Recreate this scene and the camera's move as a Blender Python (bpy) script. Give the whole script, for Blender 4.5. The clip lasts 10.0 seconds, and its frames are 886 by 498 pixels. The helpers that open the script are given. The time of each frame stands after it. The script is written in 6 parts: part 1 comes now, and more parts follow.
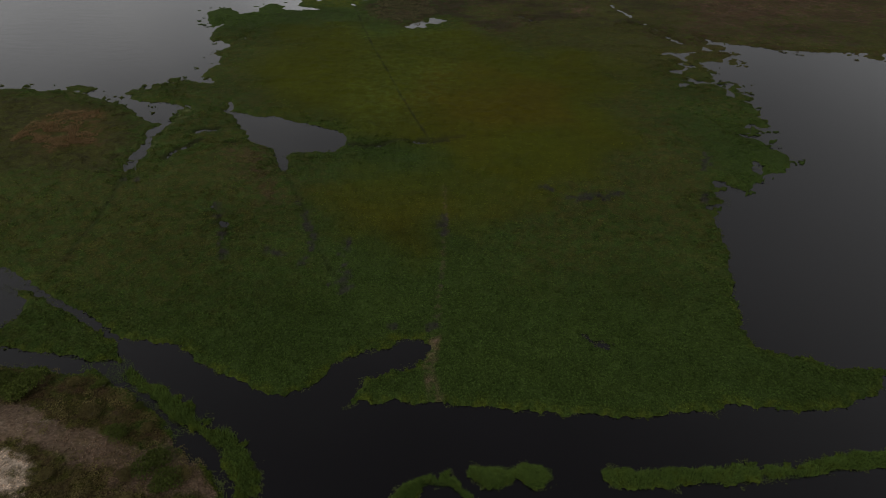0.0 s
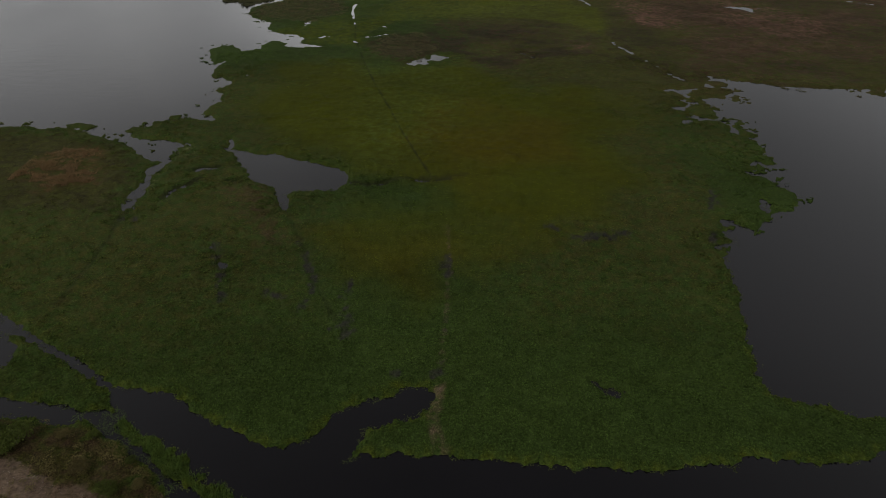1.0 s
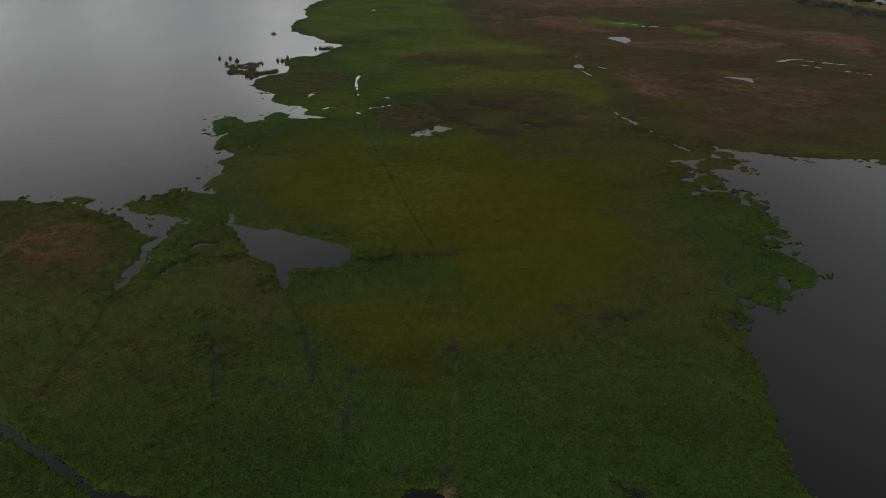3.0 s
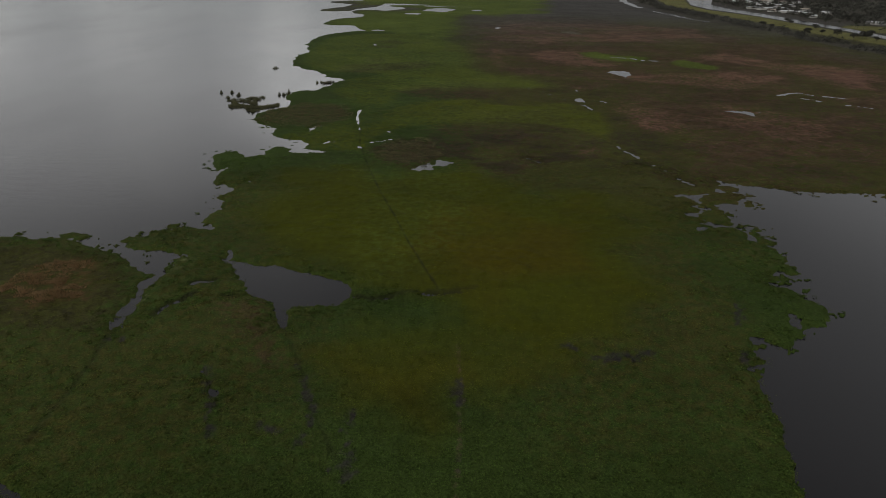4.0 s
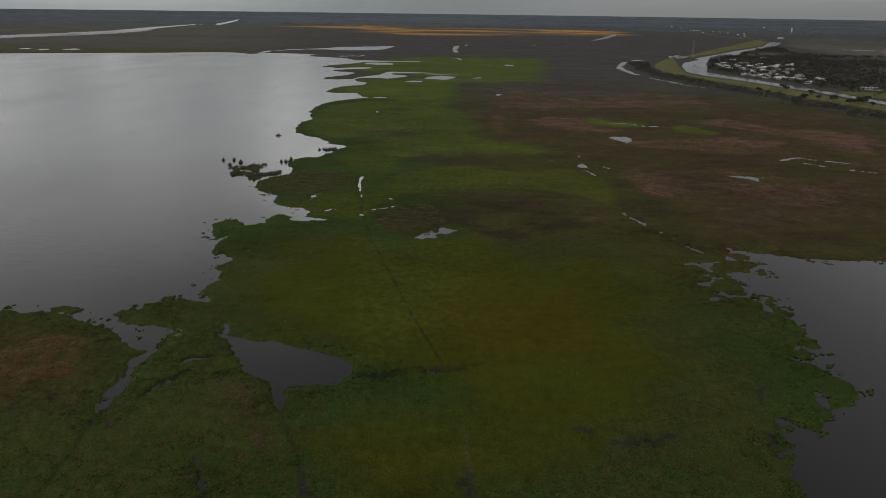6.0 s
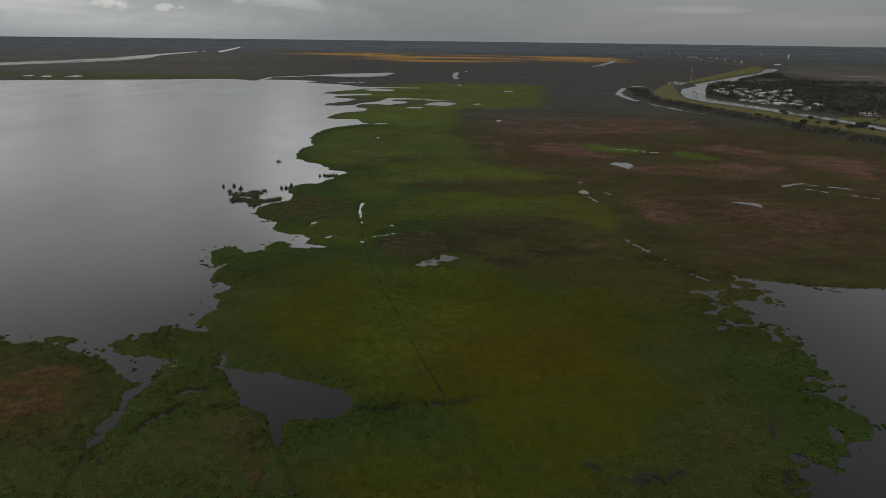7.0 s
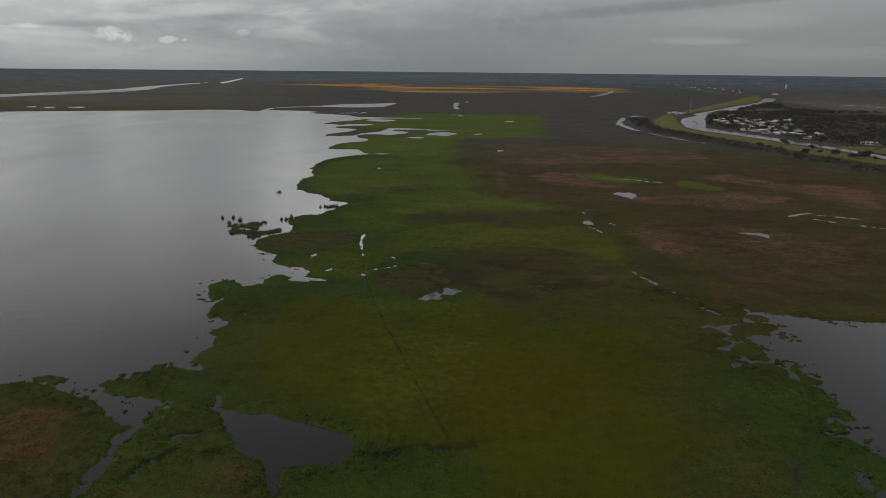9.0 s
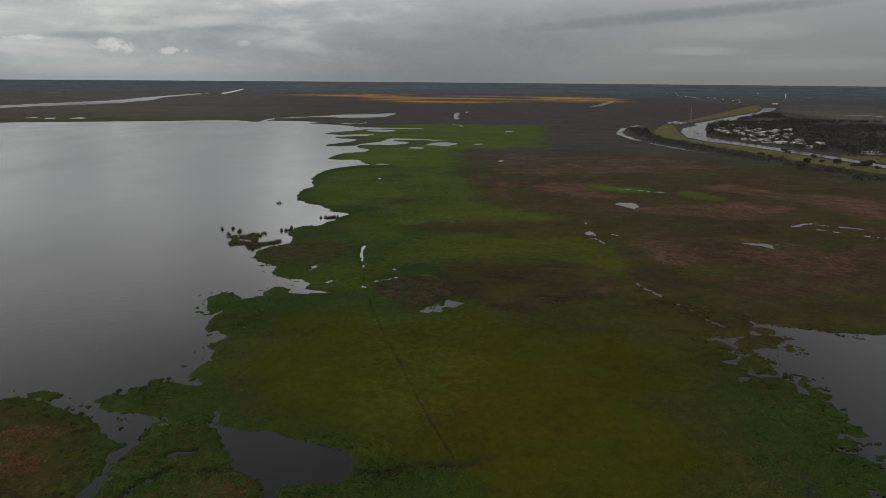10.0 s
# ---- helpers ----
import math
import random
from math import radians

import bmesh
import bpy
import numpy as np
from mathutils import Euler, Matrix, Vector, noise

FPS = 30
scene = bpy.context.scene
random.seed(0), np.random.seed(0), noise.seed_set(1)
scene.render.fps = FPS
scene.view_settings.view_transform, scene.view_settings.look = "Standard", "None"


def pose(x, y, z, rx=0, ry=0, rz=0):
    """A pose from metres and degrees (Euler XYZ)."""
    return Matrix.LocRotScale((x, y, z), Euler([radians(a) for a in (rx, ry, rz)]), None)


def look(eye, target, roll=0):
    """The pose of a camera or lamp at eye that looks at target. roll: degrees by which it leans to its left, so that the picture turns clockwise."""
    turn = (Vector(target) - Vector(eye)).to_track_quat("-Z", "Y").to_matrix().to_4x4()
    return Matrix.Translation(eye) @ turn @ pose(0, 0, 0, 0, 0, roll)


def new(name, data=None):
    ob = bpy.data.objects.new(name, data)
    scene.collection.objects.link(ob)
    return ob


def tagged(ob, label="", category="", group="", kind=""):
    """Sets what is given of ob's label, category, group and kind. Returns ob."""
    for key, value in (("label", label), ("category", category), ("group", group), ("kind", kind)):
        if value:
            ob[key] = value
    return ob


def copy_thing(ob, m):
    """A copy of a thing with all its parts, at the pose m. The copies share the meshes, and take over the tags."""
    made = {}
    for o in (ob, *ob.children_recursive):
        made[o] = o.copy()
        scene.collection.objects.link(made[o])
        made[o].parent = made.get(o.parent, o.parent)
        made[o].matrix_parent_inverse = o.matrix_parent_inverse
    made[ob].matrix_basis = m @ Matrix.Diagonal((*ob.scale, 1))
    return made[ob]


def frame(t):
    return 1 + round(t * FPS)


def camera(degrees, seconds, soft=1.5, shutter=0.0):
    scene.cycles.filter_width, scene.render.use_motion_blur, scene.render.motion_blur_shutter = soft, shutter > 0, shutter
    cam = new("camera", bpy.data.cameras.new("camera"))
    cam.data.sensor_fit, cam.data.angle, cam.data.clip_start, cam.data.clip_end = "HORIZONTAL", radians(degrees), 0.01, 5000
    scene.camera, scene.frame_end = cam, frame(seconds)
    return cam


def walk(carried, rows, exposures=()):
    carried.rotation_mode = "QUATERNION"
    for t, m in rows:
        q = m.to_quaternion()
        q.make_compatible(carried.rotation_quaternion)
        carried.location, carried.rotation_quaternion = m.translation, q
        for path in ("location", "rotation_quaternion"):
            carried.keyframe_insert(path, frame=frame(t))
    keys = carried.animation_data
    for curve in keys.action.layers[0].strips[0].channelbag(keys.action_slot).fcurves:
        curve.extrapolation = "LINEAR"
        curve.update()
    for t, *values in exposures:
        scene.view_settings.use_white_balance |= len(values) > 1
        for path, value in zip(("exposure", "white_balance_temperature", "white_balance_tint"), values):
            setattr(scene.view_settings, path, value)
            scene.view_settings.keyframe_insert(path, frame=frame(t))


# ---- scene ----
cam = camera(65.66, 10.0, soft=0.6)
PATH = [
    (0, (0.00, 0.00, 100.25), (-0.00, 82.26, 43.39), 1.42),
    (0.5, (-0.52, 2.42, 100.22), (-0.59, 85.96, 45.25), 1.36),
    (1, (-1.04, 4.84, 100.20), (-1.14, 89.60, 47.13), 1.32),
    (1.5, (-1.54, 7.25, 100.18), (-1.70, 93.20, 49.08), 1.26),
    (2, (-2.02, 9.64, 100.16), (-2.24, 96.72, 51.00), 1.20),
    (2.5, (-2.48, 12.01, 100.15), (-2.77, 100.17, 52.95), 1.13),
    (4, (-3.64, 18.99, 100.18), (-4.13, 110.12, 59.01), 1.04),
    (4.5, (-3.99, 21.27, 100.22), (-4.56, 113.30, 61.09), 0.95),
    (5, (-4.34, 23.53, 100.26), (-5.01, 116.41, 63.21), 0.88),
    (5.5, (-4.69, 25.74, 100.29), (-5.42, 119.43, 65.34), 0.82),
    (7, (-5.78, 32.07, 100.24), (-6.61, 127.64, 70.80), 0.72),
    (7.5, (-6.12, 34.08, 100.20), (-6.96, 129.95, 71.77), 0.69),
    (8, (-6.45, 36.03, 100.14), (-7.33, 132.19, 72.70), 0.64),
    (8.5, (-6.77, 37.93, 100.08), (-7.70, 134.38, 73.67), 0.60),
    (9, (-7.07, 39.81, 100.03), (-8.03, 136.52, 74.61), 0.57),
    (9.5, (-7.35, 41.68, 100.01), (-8.37, 138.60, 75.41), 0.53),
    (10, (-7.62, 43.53, 100.00), (-8.65, 140.59, 75.95), 0.47),
]
EXPOSURES = [(0.0, 0.0), (10.0, 0.0)]
walk(cam, [(t, look(eye, target, roll)) for t, eye, target, roll in PATH], EXPOSURES)

# ---- light: an overcast sky, thin cloud, faint wide sun ----
SUN_HIGH, SUN_ROUND = radians(52), radians(-160)
world = bpy.data.worlds.new("overcast_sky")
scene.world = world
world.use_nodes = True
wn, wl = world.node_tree.nodes, world.node_tree.links
wn.clear()


def wmath(op, a, b=0.0, c=0.0):
    n = wn.new("ShaderNodeMath")
    n.operation = op
    for i, v in enumerate((a, b, c)):
        if isinstance(v, (int, float)):
            n.inputs[i].default_value = v
        else:
            wl.new(v, n.inputs[i])
    return n.outputs[0]


def wramp(fac, stops):
    n = wn.new("ShaderNodeValToRGB")
    while len(n.color_ramp.elements) < len(stops):
        n.color_ramp.elements.new(0.5)
    for e, (at, col) in zip(n.color_ramp.elements, stops):
        e.position, e.color = at, (*col, 1)
    wl.new(fac, n.inputs[0])
    return n.outputs[0]


def wmix(fac, a, b, blend="MIX"):
    n = wn.new("ShaderNodeMix")
    n.data_type, n.blend_type = "RGBA", blend
    for sock, v in ((0, fac), (6, a), (7, b)):
        if isinstance(v, (int, float)):
            n.inputs[sock].default_value = v
        elif isinstance(v, tuple):
            n.inputs[sock].default_value = (*v, 1)
        else:
            wl.new(v, n.inputs[sock])
    return n.outputs[2]


wc = wn.new("ShaderNodeTexCoord")
ws = wn.new("ShaderNodeSeparateXYZ")
wl.new(wc.outputs["Generated"], ws.inputs[0])
up = wmath("MAXIMUM", ws.outputs[2], 0.0)
# clouds lie on a level sheet: divide the way by its rise
rise = wmath("ADD", up, 0.035)
wv = wn.new("ShaderNodeCombineXYZ")
wl.new(wmath("DIVIDE", ws.outputs[0], rise), wv.inputs[0])
wl.new(wmath("DIVIDE", ws.outputs[1], rise), wv.inputs[1])


def wnoise(scale, detail, rough=0.55, stretch=(1, 1, 1), offset=(0, 0, 0), bend=0.0):
    m = wn.new("ShaderNodeMapping")
    m.inputs["Scale"].default_value, m.inputs["Location"].default_value = stretch, offset
    wl.new(wv.outputs[0], m.inputs[0])
    n = wn.new("ShaderNodeTexNoise")
    n.inputs["Scale"].default_value, n.inputs["Detail"].default_value = scale, detail
    n.inputs["Roughness"].default_value, n.inputs["Distortion"].default_value = rough, bend
    wl.new(m.outputs[0], n.inputs["Vector"])
    return n.outputs["Fac"]


sky = wn.new("ShaderNodeTexSky")
sky.sky_type, sky.sun_disc = "NISHITA", False
sky.sun_elevation, sky.sun_rotation = SUN_HIGH, SUN_ROUND
blue = wmix(1.0, sky.outputs[0], (0.06, 0.06, 0.06), "MULTIPLY")
# cloud sheet: grey, lighter where it thins, and brightened towards the left
def wlumps(scale, detail, stretch, offset, rough=0.58, bend=0.0):
    m = wn.new("ShaderNodeMapping")
    m.inputs["Scale"].default_value, m.inputs["Location"].default_value = stretch, offset
    wl.new(wc.outputs["Generated"], m.inputs[0])
    n = wn.new("ShaderNodeTexNoise")
    n.inputs["Scale"].default_value, n.inputs["Detail"].default_value = scale, detail
    n.inputs["Roughness"].default_value, n.inputs["Distortion"].default_value = rough, bend
    wl.new(m.outputs[0], n.inputs["Vector"])
    return n.outputs["Fac"]


puffs = wlumps(8.0, 8, (1, 1, 3.6), (1.3, 0.4, 0.7), 0.54, 0.3)
banks = wnoise(0.13, 5, 0.55, (1, 0.6, 1), (1.2, 4.6, 0), 0.6)
both = wmath("ADD", wmath("MULTIPLY", puffs, 0.72), wmath("MULTIPLY", banks, 0.28))
sheet = wramp(both, [(0.39, (0.62, 0.63, 0.65)), (0.50, (0.98, 0.98, 0.98)), (0.60, (1.7, 1.68, 1.62))])
smooth = wramp(banks, [(0.30, (0.78, 0.79, 0.81)), (0.70, (1.16, 1.16, 1.15))])
sheet = wmix(wramp(wmath("ADD", ws.outputs[0], 0.5), [(0.22, (0, 0, 0)), (0.52, (0.9, 0.9, 0.9))]), sheet, smooth)

sheet = wmix(wramp(up, [(0.10, (0, 0, 0)), (0.18, (0.8, 0.8, 0.8))]), sheet, (1.0, 1.0, 1.0))


def towards(ax, ay, az, power):
    dot = wmath("ADD", wmath("MULTIPLY", ws.outputs[0], ax), wmath("MULTIPLY", ws.outputs[1], ay))
    dot = wmath("ADD", dot, wmath("MULTIPLY", ws.outputs[2], az))
    return wmath("POWER", wmath("MAXIMUM", dot, 0.0), power)


# brightest well above the horizon, kept dim overhead so steeply seen water stays dark
high = wramp(up, [(0.0, (0.40,) * 3), (0.085, (0.42,) * 3), (0.17, (0.60,) * 3), (0.24, (0.66,) * 3), (0.30, (0.58,) * 3), (0.40, (0.40,) * 3), (0.60, (0.36,) * 3), (0.78, (0.19,) * 3), (1.0, (0.17,) * 3)])
side = wmath("ADD", wmath("MULTIPLY_ADD", wmath("MAXIMUM", ws.outputs[0], 0.0), -0.3, 1.0), wmath("MULTIPLY", wmath("MINIMUM", ws.outputs[0], 0.0), -0.78))
level = wmath("MULTIPLY", high, side)
# lighter and darker sky patches out of view, added for the water's reflections
level = wmath("MULTIPLY_ADD", towards(0.62, 0.60, 0.50, 18.0), 0.26, level)
level = wmath("MULTIPLY_ADD", towards(-0.13, 0.955, 0.262, 260.0), 1.2, level)
level = wmath("MULTIPLY_ADD", towards(-0.225, 0.953, 0.203, 500.0), 0.42, level)
level = wmath("MULTIPLY_ADD", towards(0.40, 0.865, 0.305, 110.0), -0.13, level)
dome = wmix(1.0, sheet, level, "MULTIPLY")
# the lowest sky is plain, dim and bluish behind far rain
side = wmath("ADD", wmath("MULTIPLY_ADD", ws.outputs[0], -0.22, 1.04), wmath("MULTIPLY", wmath("MINIMUM", ws.outputs[0], 0.0), -0.4))
low = wmix(1.0, wmix(wramp(wmath("ADD", ws.outputs[0], 0.5), [(0.35, (0, 0, 0)), (0.75, (1, 1, 1))]), (0.215, 0.240, 0.248), (0.228, 0.235, 0.240)), side, "MULTIPLY")
dome = wmix(wramp(up, [(0.0, (1, 1, 1)), (0.015, (0.8, 0.8, 0.8)), (0.05, (0.55, 0.55, 0.55)), (0.10, (0.25, 0.25, 0.25)), (0.15, (0, 0, 0))]), dome, low)
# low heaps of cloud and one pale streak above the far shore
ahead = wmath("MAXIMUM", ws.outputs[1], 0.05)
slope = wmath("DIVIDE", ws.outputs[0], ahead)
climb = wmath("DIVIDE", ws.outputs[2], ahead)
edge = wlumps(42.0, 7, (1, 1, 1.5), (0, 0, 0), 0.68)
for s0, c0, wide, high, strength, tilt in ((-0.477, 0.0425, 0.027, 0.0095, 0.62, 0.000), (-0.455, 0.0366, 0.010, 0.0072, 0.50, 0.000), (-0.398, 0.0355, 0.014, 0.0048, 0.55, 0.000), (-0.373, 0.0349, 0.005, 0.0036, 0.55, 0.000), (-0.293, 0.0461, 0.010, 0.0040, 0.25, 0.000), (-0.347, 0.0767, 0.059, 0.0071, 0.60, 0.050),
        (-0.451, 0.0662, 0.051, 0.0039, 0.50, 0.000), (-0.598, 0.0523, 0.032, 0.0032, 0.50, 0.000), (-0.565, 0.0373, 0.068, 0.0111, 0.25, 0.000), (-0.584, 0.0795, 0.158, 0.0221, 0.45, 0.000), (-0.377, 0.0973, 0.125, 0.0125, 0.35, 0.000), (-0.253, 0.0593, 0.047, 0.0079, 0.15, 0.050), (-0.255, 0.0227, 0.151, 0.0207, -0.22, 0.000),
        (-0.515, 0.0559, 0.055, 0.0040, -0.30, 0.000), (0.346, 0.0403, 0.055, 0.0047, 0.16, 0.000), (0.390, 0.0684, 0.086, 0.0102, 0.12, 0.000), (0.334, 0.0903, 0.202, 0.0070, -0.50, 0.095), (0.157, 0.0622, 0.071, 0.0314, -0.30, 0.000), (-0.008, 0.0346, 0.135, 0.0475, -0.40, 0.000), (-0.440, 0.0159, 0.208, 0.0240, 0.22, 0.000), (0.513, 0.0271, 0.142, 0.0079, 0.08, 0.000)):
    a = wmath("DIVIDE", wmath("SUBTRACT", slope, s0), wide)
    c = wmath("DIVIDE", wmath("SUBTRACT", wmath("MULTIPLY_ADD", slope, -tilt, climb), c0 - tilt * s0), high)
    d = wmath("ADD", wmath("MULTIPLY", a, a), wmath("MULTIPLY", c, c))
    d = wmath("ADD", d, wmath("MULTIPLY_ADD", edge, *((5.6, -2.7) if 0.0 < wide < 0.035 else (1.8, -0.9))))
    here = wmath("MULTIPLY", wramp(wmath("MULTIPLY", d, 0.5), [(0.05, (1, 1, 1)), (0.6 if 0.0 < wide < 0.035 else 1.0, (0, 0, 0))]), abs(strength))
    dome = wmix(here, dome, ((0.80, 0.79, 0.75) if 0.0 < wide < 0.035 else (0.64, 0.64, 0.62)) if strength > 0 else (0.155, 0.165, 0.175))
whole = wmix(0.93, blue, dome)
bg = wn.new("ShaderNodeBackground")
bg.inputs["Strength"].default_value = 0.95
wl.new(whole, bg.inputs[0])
wo = wn.new("ShaderNodeOutputWorld")
wl.new(bg.outputs[0], wo.inputs[0])

sun = new("sun", bpy.data.lights.new("sun", "SUN"))
sun.data.energy, sun.data.angle, sun.data.color = 1.1, radians(25), (1.0, 0.96, 0.9)
sun.matrix_world = look((0, 0, 0), (-math.sin(SUN_ROUND) * math.cos(SUN_HIGH), -math.cos(SUN_ROUND) * math.cos(SUN_HIGH), -math.sin(SUN_HIGH)))


# ---- materials ----
def material(name):
    m = bpy.data.materials.new(name)
    m.use_nodes = True
    return m, m.node_tree.nodes, m.node_tree.links, m.node_tree.nodes["Principled BSDF"]


def mixed(nodes, links, fac, a, b, blend="MIX"):
    n = nodes.new("ShaderNodeMix")
    n.data_type, n.blend_type = "RGBA", blend
    for sock, v in ((0, fac), (6, a), (7, b)):
        if isinstance(v, (int, float)):
            n.inputs[sock].default_value = v
        elif isinstance(v, tuple):
            n.inputs[sock].default_value = (*v, 1)
        else:
            links.new(v, n.inputs[sock])
    return n.outputs[2]


def grain(nodes, links, scale, detail=4, low=0.6, high=1.4, stretch=(1, 1, 1), rough=0.6):
    """A noise in metres, as a grey from low to high."""
    c = nodes.new("ShaderNodeTexCoord")
    m = nodes.new("ShaderNodeMapping")
    m.inputs["Scale"].default_value = stretch
    links.new(c.outputs["Object"], m.inputs[0])
    n = nodes.new("ShaderNodeTexNoise")
    n.inputs["Scale"].default_value, n.inputs["Detail"].default_value, n.inputs["Roughness"].default_value = 1 / scale, detail, rough
    links.new(m.outputs[0], n.inputs["Vector"])
    r = nodes.new("ShaderNodeMapRange")
    r.inputs["From Min"].default_value, r.inputs["From Max"].default_value = 0.28, 0.72
    r.inputs["To Min"].default_value, r.inputs["To Max"].default_value = low, high
    links.new(n.outputs["Fac"], r.inputs["Value"])
    return r.outputs[0], n.outputs["Fac"]


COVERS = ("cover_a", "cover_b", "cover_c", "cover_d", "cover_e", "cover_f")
COVER_AND_HAZE_COLOURS = [
    ("cover_e", [(0.047, 0.047, 0.0135), (0.024, 0.023, 0.013), (0.115, 0.140, 0.070)]),
    ("cover_a", [(0.043, 0.050, 0.0045), (0.062, 0.074, 0.0085), (0.052, 0.034, 0.022), (0.118, 0.068, 0.050)]),
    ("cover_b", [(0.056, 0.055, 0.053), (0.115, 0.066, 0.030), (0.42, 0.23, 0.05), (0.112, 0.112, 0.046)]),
    ("cover_c", [(0.34, 0.28, 0.23), (0.056, 0.054, 0.046), (0.092, 0.088, 0.075), (0.020, 0.023, 0.010)]),
    # first colour of cover_d: bluish haze painted over the far ground
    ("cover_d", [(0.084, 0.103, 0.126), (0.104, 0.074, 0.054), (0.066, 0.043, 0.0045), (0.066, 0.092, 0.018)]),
    ("cover_f", [(0.029, 0.028, 0.025)]),
]


EVEN = [(0.043, 0.050, 0.0045), (0.020, 0.023, 0.010), (0.066, 0.043, 0.0045)]  # fresh growth, trodden trails and rusty tint keep their own outline


def cover_material(name, plants):
    """The marsh: each kind of plant cover has its own colour, mixed by how much of it grows at a place; far haze is
    mixed in as one more colour.
    """
    m, nodes, links, bsdf = material(name)
    col = (0.0305, 0.050, 0.0115)
    smooth = None
    _, patch = grain(nodes, links, 2.6, 5, 0, 1, (1, 1, 1), 0.68)
    tuft = nodes.new("ShaderNodeMapRange")
    tuft.clamp = False
    tuft.inputs["From Min"].default_value, tuft.inputs["From Max"].default_value = 0.35, 0.65
    tuft.inputs["To Min"].default_value, tuft.inputs["To Max"].default_value = -2.2, 2.2
    links.new(patch, tuft.inputs["Value"])

    def patchy(fac):
        """Mixed stands grow in patches, not in even blends: nothing changes where a kind is absent or alone."""
        one = nodes.new("ShaderNodeMath")
        one.operation, one.inputs[0].default_value = "SUBTRACT", 1.0
        links.new(fac, one.inputs[1])
        both = nodes.new("ShaderNodeMath")
        both.operation = "MULTIPLY"
        links.new(fac, both.inputs[0])
        links.new(one.outputs[0], both.inputs[1])
        out = nodes.new("ShaderNodeMath")
        out.operation, out.use_clamp = "MULTIPLY_ADD", True
        links.new(both.outputs[0], out.inputs[0])
        links.new(tuft.outputs[0], out.inputs[1])
        links.new(fac, out.inputs[2])
        return out.outputs[0]

    for attr, colours in COVER_AND_HAZE_COLOURS:
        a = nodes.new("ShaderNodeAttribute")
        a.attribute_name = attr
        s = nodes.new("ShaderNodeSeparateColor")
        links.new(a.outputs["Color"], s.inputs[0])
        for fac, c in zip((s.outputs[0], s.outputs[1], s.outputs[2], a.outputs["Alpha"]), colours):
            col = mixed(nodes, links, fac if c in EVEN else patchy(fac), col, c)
        if attr == "cover_a":
            smooth, tussocky = s.outputs[0], s.outputs[2]
    wide, _ = grain(nodes, links, 26, 6, 0.86, 1.15, (0.8, 1, 1), 0.66)
    # hollows of the fine bump are darkened in the colour, as shade between plants
    fine, raw = grain(nodes, links, 0.55, 3, 0.5, 1.5, rough=0.66)
    mid, _ = grain(nodes, links, 3.4, 6, 0.78, 1.22, (1, 1, 1), 0.72)
    col = mixed(nodes, links, 1.0, mixed(nodes, links, 1.0, col, wide, "MULTIPLY"), mid, "MULTIPLY")
    calm = nodes.new("ShaderNodeMath")
    calm.operation, calm.inputs[1].default_value, calm.inputs[2].default_value = "MULTIPLY_ADD", -0.72, 0.95
    links.new(smooth, calm.inputs[0])
    col = mixed(nodes, links, calm.outputs[0], col, mixed(nodes, links, 1.0, col, fine, "MULTIPLY"))
    clumps, _ = grain(nodes, links, 11, 6, 0.5, 1.5, (0.8, 1, 1), 0.72)
    col = mixed(nodes, links, tussocky, col, mixed(nodes, links, 1.0, col, clumps, "MULTIPLY"))
    broad, _ = grain(nodes, links, 70, 8, 0.76, 1.24, (0.6, 1, 1), 0.7)
    col = mixed(nodes, links, 1.0, col, broad, "MULTIPLY")
    hue, _ = grain(nodes, links, 9, 3, 0.0, 0.24)
    col = mixed(nodes, links, hue, col, mixed(nodes, links, 1.0, col, (1.22, 1.02, 0.72), "MULTIPLY"))
    if plants:
        g = nodes.new("ShaderNodeNewGeometry")
        r = nodes.new("ShaderNodeMapRange")
        r.inputs["To Min"].default_value, r.inputs["To Max"].default_value = 0.82, 1.2
        links.new(g.outputs["Random Per Island"], r.inputs["Value"])
        col = mixed(nodes, links, 1.0, col, r.outputs[0], "MULTIPLY")
        thin_leaf(nodes, links, bsdf, col)
    else:
        b = nodes.new("ShaderNodeBump")
        b.inputs["Strength"].default_value, b.inputs["Distance"].default_value = 0.8, 0.35
        links.new(raw, b.inputs["Height"])
        links.new(b.outputs[0], bsdf.inputs["Normal"])
    links.new(col, bsdf.inputs["Base Color"])
    bsdf.inputs["Roughness"].default_value = 0.95
    bsdf.inputs["Specular IOR Level"].default_value = 0.05
    return m


def thin_leaf(nodes, links, bsdf, col):
    """Leaves let about as much light through as they throw back."""
    through_leaf = nodes.new("ShaderNodeBsdfTranslucent")
    links.new(col, through_leaf.inputs["Color"])
    both = nodes.new("ShaderNodeAddShader")
    links.new(bsdf.outputs[0], both.inputs[0])
    links.new(through_leaf.outputs[0], both.inputs[1])
    links.new(both.outputs[0], nodes["Material Output"].inputs[0])


